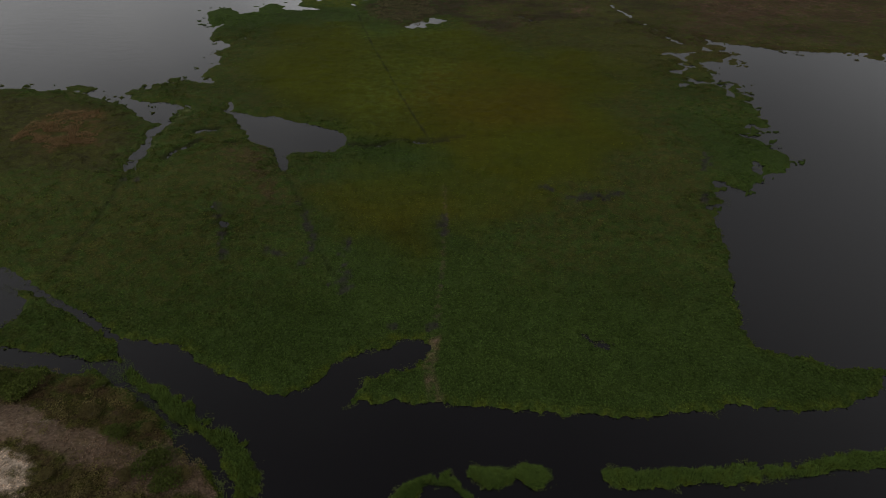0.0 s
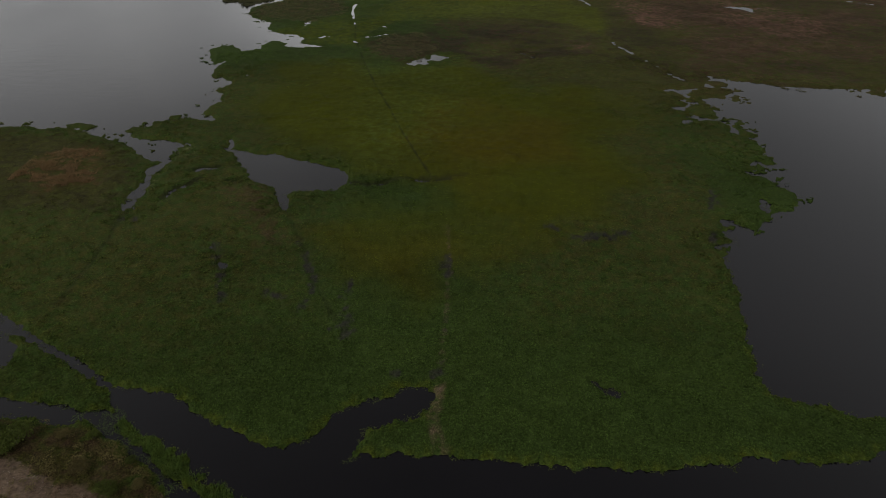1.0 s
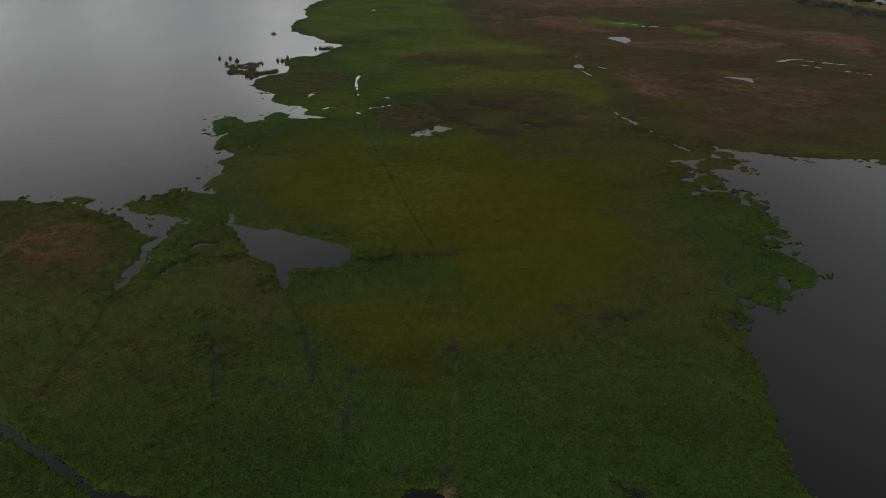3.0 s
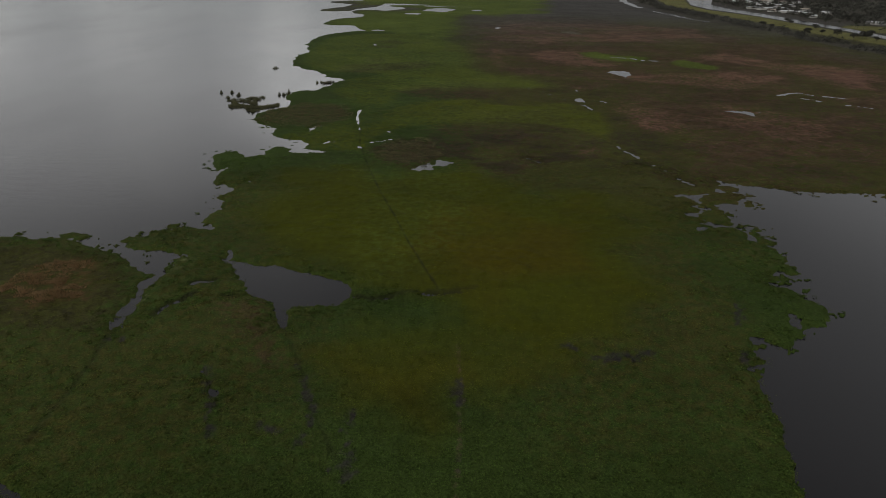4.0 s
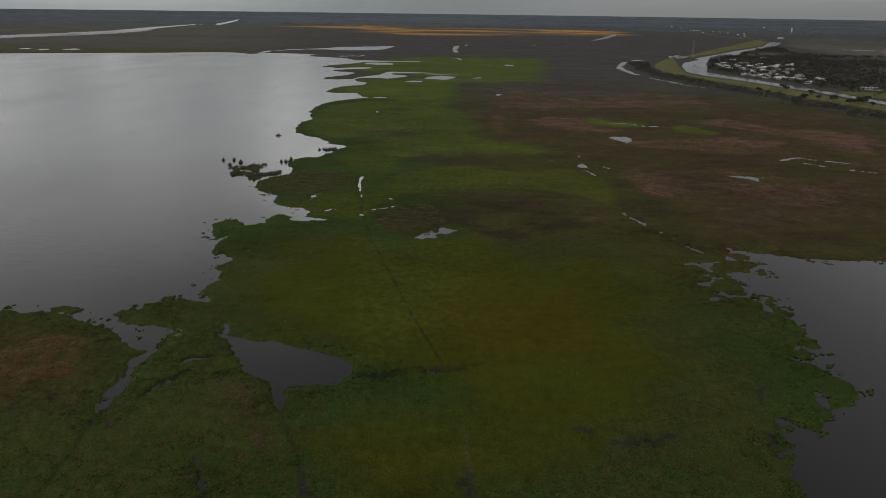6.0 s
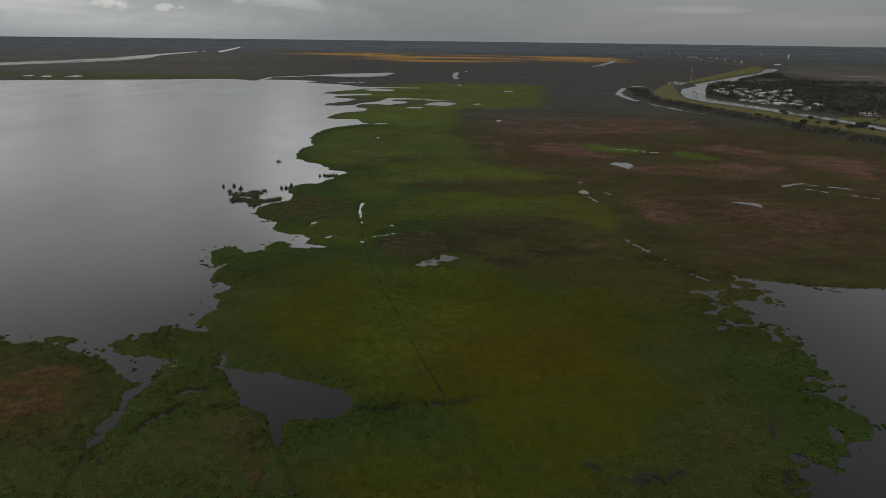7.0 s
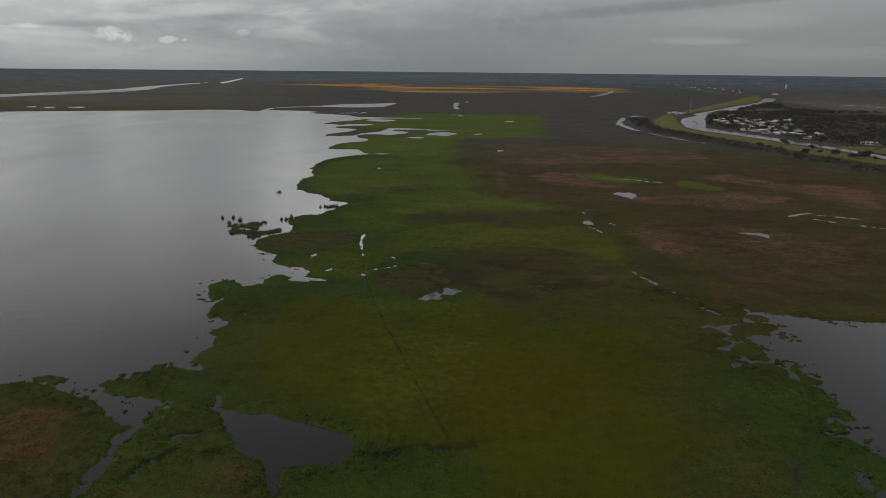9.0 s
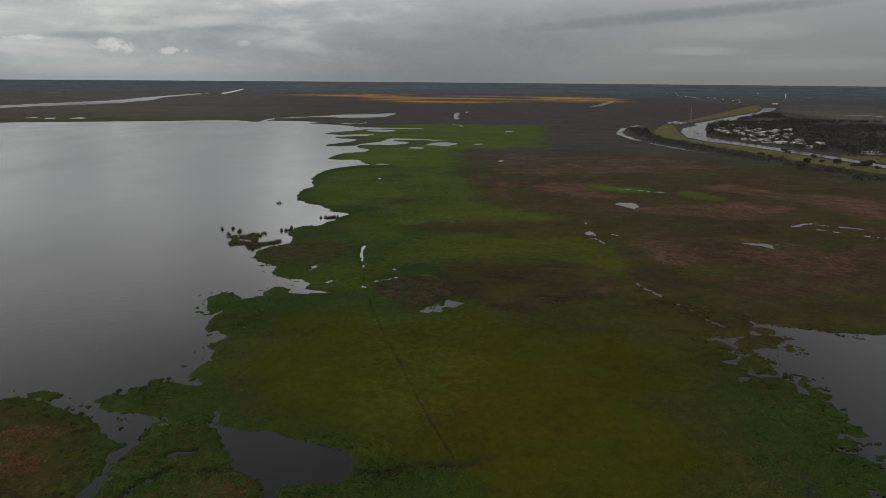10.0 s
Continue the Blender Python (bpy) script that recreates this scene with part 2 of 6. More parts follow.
def plain(name, colour, rough=0.7, scale=1.0, low=0.75, high=1.25, spec=0.4, metal=0.0, bump=0.0, random_tone=0.0, thin=False):
    m, nodes, links, bsdf = material(name)
    tone, raw = grain(nodes, links, scale, 5, low, high)
    tone2, _ = grain(nodes, links, scale * 7, 3, 0.85, 1.15)
    col = mixed(nodes, links, 1.0, mixed(nodes, links, 1.0, colour, tone, "MULTIPLY"), tone2, "MULTIPLY")
    if random_tone:
        g = nodes.new("ShaderNodeNewGeometry")
        o = nodes.new("ShaderNodeObjectInfo")
        add = nodes.new("ShaderNodeMath")
        add.operation = "ADD"
        links.new(g.outputs["Random Per Island"], add.inputs[0])
        links.new(o.outputs["Random"], add.inputs[1])
        r = nodes.new("ShaderNodeMapRange")
        r.inputs["From Max"].default_value = 2.0
        r.inputs["To Min"].default_value, r.inputs["To Max"].default_value = 1 - random_tone, 1 + random_tone
        links.new(add.outputs[0], r.inputs["Value"])
        col = mixed(nodes, links, 1.0, col, r.outputs[0], "MULTIPLY")
    links.new(col, bsdf.inputs["Base Color"])
    bsdf.inputs["Roughness"].default_value, bsdf.inputs["Metallic"].default_value = rough, metal
    bsdf.inputs["Specular IOR Level"].default_value = spec
    if thin:
        thin_leaf(nodes, links, bsdf, col)
    if bump:
        b = nodes.new("ShaderNodeBump")
        b.inputs["Strength"].default_value, b.inputs["Distance"].default_value = 0.6, bump
        links.new(raw, b.inputs["Height"])
        links.new(b.outputs[0], bsdf.inputs["Normal"])
    return m


def water_material():
    m, nodes, links, bsdf = material("marsh_water")
    tone, _ = grain(nodes, links, 60, 4, 0.7, 1.3)
    links.new(mixed(nodes, links, 1.0, (0.0045, 0.0038, 0.005), tone, "MULTIPLY"), bsdf.inputs["Base Color"])
    bsdf.inputs["IOR"].default_value = 1.33
    patch, _ = grain(nodes, links, 110, 4, 0.06, 0.2, (1, 0.45, 1))
    links.new(patch, bsdf.inputs["Roughness"])
    _, ripple = grain(nodes, links, 0.9, 3, 0, 1, (1, 1.6, 1))
    _, swell = grain(nodes, links, 7.0, 3, 0, 1, (1, 1.8, 1))
    add = nodes.new("ShaderNodeMath")
    add.operation = "MULTIPLY_ADD"
    add.inputs[1].default_value = 3.0
    links.new(swell, add.inputs[0])
    links.new(ripple, add.inputs[2])
    b = nodes.new("ShaderNodeBump")
    b.inputs["Distance"].default_value = 0.05
    a = nodes.new("ShaderNodeAttribute")
    a.attribute_name = "open_water"
    r = nodes.new("ShaderNodeMapRange")
    r.inputs["To Min"].default_value, r.inputs["To Max"].default_value = 0.05, 0.32
    links.new(a.outputs["Fac"], r.inputs["Value"])
    links.new(r.outputs[0], b.inputs["Strength"])
    links.new(add.outputs[0], b.inputs["Height"])
    links.new(b.outputs[0], bsdf.inputs["Normal"])
    return m


MARSH = cover_material("marsh_cover", False)
LEAVES = cover_material("marsh_leaves", True)
WATER = water_material()
BROWN_REED = plain("brown_reed", (0.066, 0.060, 0.026), 0.85, 3.0, random_tone=0.4, thin=True)
REED = plain("dry_reed", (0.135, 0.083, 0.038), 0.8, 0.6, random_tone=0.45, thin=True)
GRASS = plain("slough_grass", (0.052, 0.080, 0.016), 0.85, 0.6, spec=0.15, random_tone=0.5, thin=True)
FLOAT_LEAF = plain("floating_leaf", (0.040, 0.050, 0.014), 0.8, 0.6, spec=0.2, random_tone=0.5, thin=True)
GREEN_REED = plain("green_reed", (0.046, 0.046, 0.020), 0.8, 0.6, random_tone=0.5, thin=True)
SHRUB = plain("shrub_leaf", (0.044, 0.056, 0.012), 0.85, 0.8, 0.6, 1.4, spec=0.1, random_tone=0.45, thin=True)
PALE_SHRUB = plain("dry_scrub_leaf", (0.080, 0.067, 0.027), 0.9, 2.5, 0.6, 1.4, spec=0.1, random_tone=0.35, thin=True)
TREE_LEAF = plain("tree_leaf", (0.050, 0.050, 0.042), 0.85, 14.0, 0.6, 1.4, spec=0.1, random_tone=0.3)
# woods near the horizon: haze painted into the leaf colour, paler and bluer
HAZY_LEAF = plain("hazy_tree_leaf", (0.087, 0.105, 0.125), 0.85, 90.0, spec=0.1, random_tone=0.2)
PEBBLE = plain("pale_pebble", (0.30, 0.255, 0.21), 0.9, 0.5, spec=0.2, random_tone=0.4)
PALM_LEAF = plain("palm_leaf", (0.036, 0.045, 0.024), 0.8, 0.5, spec=0.15, random_tone=0.4)
BARK = plain("bark", (0.13, 0.11, 0.09), 0.9, 0.3, 0.6, 1.4, bump=0.02)
WHITE_ROOF = plain("white_metal_roof", (0.62, 0.63, 0.64), 0.45, 2.0, 0.85, 1.1)
GREY_ROOF = plain("grey_shingle_roof", (0.26, 0.26, 0.27), 0.8, 0.8, 0.8, 1.2)
TAN_ROOF = plain("tan_shingle_roof", (0.36, 0.31, 0.26), 0.8, 0.8, 0.8, 1.2)
SIDING = plain("pale_siding", (0.58, 0.57, 0.53), 0.6, 1.5, 0.85, 1.1)
DOOR_PAINT = plain("door_paint", (0.22, 0.15, 0.10), 0.5, 0.5)
GLASS = plain("window_glass", (0.03, 0.035, 0.04), 0.08, 1.0, 0.9, 1.1, spec=0.6)
CONCRETE = plain("weathered_concrete", (0.42, 0.41, 0.39), 0.85, 1.2, 0.7, 1.2, bump=0.02)
STEEL = plain("galvanised_steel", (0.35, 0.36, 0.37), 0.5, 0.4, metal=0.7)
WHITE_PAINT = plain("white_tank_paint", (0.75, 0.76, 0.76), 0.4, 2.0, 0.85, 1.1)


# ---- plan: shores and kinds of cover, in metres on the level ground ----
LAKE_A = [(-169.9, 242.8), (-163.9, 243.1), (-160.2, 243.9), (-156.4, 244.6), (-154.5, 243.1), (-152.3, 241.6), (-149.7, 241.8), (-147.6, 243),
    (-145.5, 243.6), (-142.6, 243.2), (-139.4, 241.8), (-135.9, 240.9), (-133.4, 240), (-130.5, 238.1), (-127.2, 236.3), (-123.5, 234),
    (-119.7, 232.2), (-116.2, 230.9), (-112.7, 228.7), (-110.6, 225.5), (-108.1, 222.4), (-105.3, 221.2), (-103.5, 219), (-100.9, 215.7),
    (-98.8, 216.6), (-96.5, 215.4), (-97.5, 213.3), (-99.2, 211.5)]
LAKE_B = [(-119.8, 242.9), (-118.7, 245.1), (-116.8, 246.2), (-114.2, 245.8), (-111.9, 247), (-113.4, 249.2), (-112.3, 252), (-109.4, 252.7),
    (-105.4, 253.5), (-101.6, 254.9), (-97.5, 255.7), (-95.9, 254.6), (-91.4, 253.2), (-90.6, 255.5), (-93.3, 259.4), (-97.3, 260.4), (-97.6, 263.9),
    (-96.5, 267.7), (-95.9, 271.5), (-93.7, 275.5), (-96, 279.4), (-95.3, 283.5), (-97.8, 285.4), (-100.5, 288), (-98.5, 291.7), (-96.9, 294.8),
    (-96, 297.8), (-100.3, 302.1), (-102.4, 305), (-105.1, 303.3), (-107.8, 306.3), (-108.2, 311.8), (-109.5, 320.1), (-107.6, 329), (-110.7, 324.3),
    (-114.2, 329.4)]
LAKE_C = [(-137, 611), (-139, 617), (-138, 623), (-142, 637), (-140, 643), (-144, 656), (-141, 662), (-145, 672), (-141, 676), (-138, 680),
    (-140, 697), (-145, 712), (-144, 724), (-151, 739), (-148, 748), (-151, 765), (-151, 783), (-148, 797), (-143, 817), (-136, 834), (-127, 840),
    (-119, 851), (-113, 857), (-104, 864), (-112, 874), (-117, 892), (-125, 909), (-134, 911), (-145, 910), (-155, 913), (-164, 918), (-164, 938),
    (-161, 966), (-156, 984), (-147, 996), (-132, 1006), (-126, 1022), (-126, 1038)]
POND = [(-79.3, 228.9), (-76.1, 227.2), (-73.3, 226.4), (-70.2, 225.7), (-67.8, 223.9), (-63.9, 223.7), (-60.4, 225.2), (-58.2, 224), (-55.8, 221.8),
    (-52.7, 220.6), (-49.7, 219.9), (-47.5, 218.3), (-43.5, 217.2), (-39.5, 215.2), (-35.9, 213.7), (-34.4, 212.1), (-33, 208.9), (-32.2, 206.5),
    (-33.1, 204.1), (-34.6, 201), (-36.1, 198.7), (-40.2, 197.4), (-43.5, 196.5), (-47, 196.7), (-48.9, 195.9), (-50.2, 193.7), (-49, 192),
    (-48.7, 188.5), (-48.4, 184.5), (-49.6, 184.1), (-50.9, 188.4), (-52.8, 191.8), (-54.1, 195.3), (-55, 199), (-56.4, 200), (-59.4, 201.4),
    (-62.3, 202.4), (-64.4, 203.5), (-65.8, 206.2), (-65.6, 208.2), (-67.4, 211.4), (-68.6, 213.8), (-71.7, 217.1), (-73.1, 219.2), (-72.9, 221.4),
    (-75.8, 224.9)]
RLAKE_N = [(195.2, 310), (190, 311.2), (178.1, 310.5), (168, 310.6), (157.9, 310.7), (151.7, 311.1), (147.4, 313.2), (145.8, 315.4), (141.8, 315.2),
    (137.1, 316.5), (133.7, 317.9), (130.4, 319.3), (128.6, 321.6), (124.8, 322.2), (122.2, 324.5)]
RLAKE_W = [(120.8, 326.1), (119.4, 319.4), (117.3, 314.4), (113.4, 307.2), (107.2, 305.3), (100.1, 304.8), (92.5, 302.9), (93.4, 300.7),
    (97.8, 299.5), (100.9, 296.8), (103.3, 294.1), (98, 291), (98.1, 288.3), (100.4, 285.7), (98.5, 281.6), (92.1, 281.2), (92.3, 278), (95.6, 275),
    (96.7, 271.4), (95.1, 268.2), (91.4, 265.6), (91.2, 262.1), (93.3, 261.6), (97.5, 265.4), (102.9, 266.9), (106.8, 266.5), (108.2, 264.2),
    (109.4, 261.4), (109.5, 257.4), (108, 254.6), (109.6, 253), (110.7, 250.4), (112.7, 247.3), (114.4, 246.4), (114.3, 241.8), (114.7, 239.3),
    (114.7, 236.9), (111.4, 233.8), (113.3, 232.1), (115.3, 231.2), (112.5, 229.2), (113.9, 226.6), (111.4, 225.1)]
RLAKE_V = [(110.2, 226), (109.7, 228.6), (106.8, 227.1), (103.3, 225.6), (100.7, 226.4), (99.4, 224.1), (100.1, 222.4), (104.4, 223.5),
    (105.8, 222.2), (103.1, 220.4), (101, 219.8), (101.2, 216.9), (102.7, 214.5), (105.6, 215.8), (106.8, 214.2), (107.5, 211.4), (107.8, 208.3),
    (109.3, 207.2), (109.7, 204.2), (110.7, 202.7), (109.7, 200.1), (109.6, 196.5), (107.7, 195), (105.9, 192.8), (103.7, 191.7), (101.1, 191.6),
    (99.3, 190.2), (98.7, 190.8), (100.9, 194.3), (101.1, 197.5), (100.2, 199.7), (98.5, 198.5), (96.5, 194.8), (96.4, 192.4), (97.9, 191.1),
    (97.5, 189.1), (96.5, 186.7), (94.5, 186), (92.9, 187.2)]
RLAKE_S = [(92.1, 184), (91.4, 181.4), (89.1, 180.7), (88, 181.9), (86.5, 182.1), (86.6, 183.7), (85.1, 185), (82.8, 185.5), (80.8, 184.5),
    (80.5, 182.5), (79.8, 179.4), (79.4, 176.9), (78.2, 174.8), (80, 173.4), (78.9, 171.7), (76.9, 171.3), (75, 170.4), (75.5, 168.7), (77.6, 167.1),
    (76.3, 165.4), (75.4, 162.2), (74.5, 158.4), (73.4, 155.8), (73.8, 154.1), (73.3, 151.7), (73.3, 149.2), (72.8, 146.5), (71.8, 143.1)]
RAFT_A = [(104.7, 297), (109.6, 303.2), (116.2, 306.6), (122.1, 307), (125.4, 305.7), (124.6, 301.2), (122, 298.1), (118.2, 293.6), (114.2, 294.8),
    (112.2, 294.6), (107.6, 289.5), (103.4, 291.3)]
RAFT_B = [(97.7, 279), (102.4, 284.5), (106.5, 286), (109.4, 284.2), (109, 279.6), (109.4, 275.2), (108.3, 270.2), (105.2, 268.2), (102.3, 269.8),
    (100.1, 273.4), (97.4, 275.7)]
RAFT_C = [(119.1, 315.3), (123.9, 315.6), (126.9, 311.9), (125.3, 308.7), (120.1, 308.4), (118.3, 310.6)]
RAFT_D = [(122.6, 294.6), (125.2, 296.9), (126.1, 292.7), (122.8, 290.4)]
RAFT_E = [(113.4, 265.1), (116.6, 267.6), (116.8, 263.5), (114.4, 261.6), (114.8, 258.3), (115.7, 255), (116.6, 251.2), (114.2, 249.5),
    (112.2, 251.5), (111.8, 255.9), (112.4, 260.4)]
RAFT_F = [(187, 305.7), (192.6, 309.1), (196.1, 308.5), (192.7, 302.4), (186.8, 302)]
RAFT_G = [(-141.5, 244.9), (-142.2, 247.6), (-139.5, 248.6), (-135.8, 247.4), (-133.6, 244.8), (-134.6, 242.6), (-138.1, 243.5)]
RAFT_H = [(97.2, 296.6), (99.5, 294.6), (101.9, 292.6), (97.2, 290.9), (94.4, 293.6)]
RAFT_I = [(99.6, 224.5), (101.9, 224.7), (102.8, 222.9), (99.9, 221.9)]
RAFT_J = [(94.5, 273.7), (97.3, 273.2), (98.4, 270.8), (95, 270)]
SLOUGH_N = [(-121, 142.5), (-107.7, 133.8), (-101.3, 129.5), (-92.8, 124.6), (-79.5, 116.8), (-69.7, 109.8), (-64.2, 108), (-56.2, 107.4),
    (-49.8, 102.2), (-43, 98.4), (-36.4, 94.8), (-30.6, 93.5), (-26.6, 95.9), (-20.9, 103.2), (-15.5, 107.2), (-10.8, 107.8), (-8.5, 110.6),
    (-4.3, 110.7), (-1.8, 108.7), (-2.9, 104.7), (-5.1, 102.1), (-9.1, 101.2), (-14.6, 98.6), (-17, 95.4), (-17.9, 90.7), (-15, 92.2), (-8.5, 92.3),
    (-1.9, 92.7), (5.8, 92.5), (13.4, 91.3), (24.2, 90.6), (35.1, 91), (41.4, 90.4), (47.8, 92), (53.8, 91.9), (56.9, 94.6), (61.9, 93.3),
    (70.6, 92.9), (80, 94.2), (87.1, 97.4), (91.8, 103)]
SAND_BANK = [(-95.2, 100.1), (-89.2, 100), (-84.3, 99.1), (-79.7, 98.6), (-73.8, 97.4), (-69.7, 98.2), (-66.6, 96.7), (-63.5, 94.8), (-60.5, 93.3),
    (-58.1, 90.8), (-55.7, 89.4), (-53.4, 88), (-51.1, 86.8), (-49.3, 83.4), (-46.6, 81.3), (-44.6, 79.2), (-42.4, 77.7), (-39.9, 75.2), (-38, 72.8),
    (-36.2, 70.9), (-35, 68.6)]
REED_STRIP = [(-63.7, 97.8), (-62.4, 100.2), (-59.8, 97.9), (-57.4, 95.3), (-55.7, 95.7), (-53.3, 94.5), (-52.1, 92.3), (-50.5, 92.3), (-48.6, 90.2),
    (-47.7, 91.1), (-47.4, 88.7), (-44.8, 87), (-43.8, 88.1), (-43.2, 86.2), (-44, 85.9), (-42.6, 84.2), (-41, 83.1), (-40.5, 84.6), (-39, 84.9),
    (-37.2, 83.3), (-35.9, 81.6), (-35, 82.2), (-34.9, 80.3), (-33.2, 78.5), (-31.5, 75), (-29.9, 70.3), (-33, 70.3), (-34.4, 73.4), (-36.7, 75.8),
    (-38.2, 78.9), (-40.3, 80.9), (-41.6, 82.3), (-43.7, 83.3), (-46, 85), (-48.1, 85.8), (-50.2, 86.9), (-52.2, 88.6), (-54, 91), (-56.7, 93.4),
    (-59.8, 95.2), (-62.2, 96.5)]
WEST_MAT = [(-100.6, 125.1), (-94.8, 120.8), (-92.9, 115.9), (-95.1, 110.7), (-101.5, 107.2), (-99.9, 104.5), (-92.2, 105.4), (-84.4, 104),
    (-77.8, 102.6), (-69.5, 102), (-65.6, 101.7), (-68.3, 106.3), (-75, 112.2), (-86.6, 118.5), (-95.4, 123.2)]
MAT_A = [(5.4, 77.1), (6.9, 77.6), (9.5, 77.4), (11.2, 77.8), (13.4, 77.8), (15.6, 78.3), (18.1, 78.1), (20, 77.5), (20, 75.5), (18.1, 74.2),
    (16.4, 73.8), (15.2, 74.3), (14.7, 75.3), (13.6, 75.5), (12.7, 74.3), (11, 73.2), (8.9, 73.1), (7.7, 73.9), (6.4, 74.8), (5.6, 75.5)]
MAT_B = [(28.8, 77.5), (30.4, 78.3), (33.3, 78.1), (35.1, 77.6), (37.2, 78), (40.2, 78.4), (43.6, 78.2), (48.2, 79), (52.3, 79.4), (56.4, 80),
    (60.4, 79.9), (63.8, 79.7), (67.9, 81.2), (71, 81.5), (75.6, 82.8), (78.9, 83.2), (82.6, 83.5), (80.7, 79.9), (76, 79.5), (72.5, 79.4),
    (68.2, 78.7), (66.2, 77.4), (61.1, 76.7), (57, 76), (53.2, 76.2), (49, 75.2), (45.7, 75.4), (42.7, 75), (40.5, 74.1), (37.8, 74.6), (35.2, 73.8),
    (32.5, 74.2), (30.3, 75.2), (28.9, 75.8)]
MAT_C = [(-7.9, 70.8), (-6.4, 72.7), (-4.8, 74), (-3.2, 74.8), (-1.1, 75.6), (0.2, 74.4), (0.8, 76), (2.3, 77), (2, 75.3), (3.3, 75.2), (3.7, 74),
    (5.2, 72.6), (6.6, 71.2), (4.5, 71.1), (3.3, 72.5), (2.3, 73.7), (0.2, 73.7), (-1.5, 73.9), (-2.9, 73.1), (-4.1, 70.9)]
MUD_A = [(-26.1, 129.8), (-24.6, 130.8), (-22.4, 129.9), (-20.2, 128.1), (-20.9, 125.9), (-22.1, 123.7), (-24, 126.1)]
MUD_B = [(-35.1, 150.6), (-34.3, 151.1), (-33, 147.9), (-33.6, 146.5)]
MUD_C = [(-1, 159.3), (0.9, 158.1), (1.9, 154.9), (0.6, 150.7), (-0.8, 153.1)]
MUD_D = [(-64.8, 162.6), (-64.2, 164), (-62, 160.9), (-60, 158.1), (-61.2, 158)]
HOLE = [(30.6, 113.8), (32, 113.3), (32.8, 110.9), (35.3, 111.6), (37, 110.5), (35.4, 108.7), (33.1, 109.1), (32.2, 111.8)]
GAP_D = [(80.9, 197.3), (84.2, 199.4), (85.2, 197), (81.6, 190.8), (80, 191.9)]
TRAIL = [(-54, 401), (-50, 369), (-47, 357), (-41, 331), (-32, 297), (-24, 270), (-18, 248), (-13, 232), (-9, 219), (-6, 210)]
TRAIL_NEAR = [(-0.3, 177.6), (0.6, 162), (0.6, 151.9), (0.2, 142.8), (-0.2, 132.5), (-0.7, 123.3), (-0.9, 116.7)]
TRAIL_E = [(-32.2, 204.3), (-30.2, 203), (-28, 202.5), (-25.4, 202.2), (-21.8, 202.9)]
TRAIL_G = [(-24, 203.4), (-18.3, 205.4), (-14.2, 206.8), (-10, 207.7), (-6.8, 208.6), (-2.5, 208.9), (1.9, 210.1), (6.2, 211.1)]
TRAIL_POND = [(-48.8, 184.3), (-41.3, 169.1), (-34.3, 149), (-27.3, 134.4), (-22, 125.7)]
CUT_A = [(29.8, 177.1), (32.1, 175.3), (34.9, 173), (38.7, 172), (42.7, 172.8), (46.7, 172.9), (50.8, 173.7)]
CUT_B = [(-65.4, 164.1), (-62, 159.5), (-58.6, 153.3)]
MUD_LINE_A = [(-64, 163.5), (-60, 155.8), (-57.5, 149.8), (-55.6, 140.8), (-54.9, 136.6)]
MUD_LINE_B = [(-40.7, 164.4), (-38.2, 159.2), (-34.7, 150.6), (-33.2, 146), (-33.8, 139.5), (-35.1, 136.3)]
MUD_LINE_C = [(-24.7, 147.5), (-24.5, 141.9), (-24.4, 135.7), (-23.6, 129.8), (-26.2, 128.8)]
MUD_LINE_D = [(-44.1, 141.2), (-41.8, 140.2), (-39.6, 138.8)]
MUD_LINE_E = [(-0.3, 162), (0.2, 154.3), (0.6, 149.6)]
MUD_LINE_F = [(-93.4, 176), (-92, 176.2), (-90.8, 177)]
CRACK_A = [(-82.8, 210.2), (-81.1, 211.6), (-79.2, 211.3), (-77.1, 212)]
CRACK_RIM_A = [(-83.6, 210.6), (-81.3, 212.6), (-79.2, 212.5), (-76.6, 213.2)]
CRACK_B = [(-86.8, 190.6), (-86.3, 194), (-85, 196.3), (-83.2, 198.2)]
CRACK_RIM_B = [(-87.6, 190.2), (-87, 194.2), (-85.5, 197.2), (-82.6, 199.4), (-80.2, 203.4)]
DITCH_W = [(-95.3, 179.7), (-93.1, 163.4), (-92.8, 151.8), (-92.6, 134)]
SLOT = [(-59, 454), (-59, 448), (-59, 435), (-57, 425), (-56, 414), (-54, 405), (-55, 401), (-56, 411), (-58, 418), (-60, 427), (-61, 439),
    (-62, 448), (-61, 453)]
WHITE_POND = [(-20, 332), (-18, 334), (-17, 339), (-15, 340), (-13, 343), (-12, 340), (-10, 342), (-9, 346), (-7, 348), (-4, 347), (0, 343),
    (-2, 341), (-4, 339), (-7, 337), (-10, 338), (-10, 334), (-9, 332), (-12, 330), (-15, 331), (-18, 330)]
GLINT = [(-83, 387), (-83, 394), (-82, 399), (-82, 405), (-80, 409), (-78, 411)]
STREAM = [(55, 536), (58, 528), (63, 525), (68, 513), (72, 502), (78, 496)]
STREAM_POND = [(81.5, 495.8), (86.2, 507.2), (92.6, 499.5), (90.2, 490.4), (83.6, 485.9)]
STREAM_F = [(85.3, 481.4), (88, 475.9), (89.7, 466.3)]
STREAM_G = [(88.6, 531.8), (89.9, 523.7)]
POND_B = [(126, 610), (135, 616), (143, 616), (148, 611), (147, 598), (141, 590), (138, 582), (137, 592), (134, 600)]
POND_C = [(177, 472), (184, 470), (192, 470), (199, 468), (191, 456), (188, 462), (182, 466)]
POND_D = [(237, 525), (247, 532), (255, 536), (260, 530), (267, 527), (276, 521), (282, 518)]
POND_E = [(248, 514), (254, 511), (257, 506)]
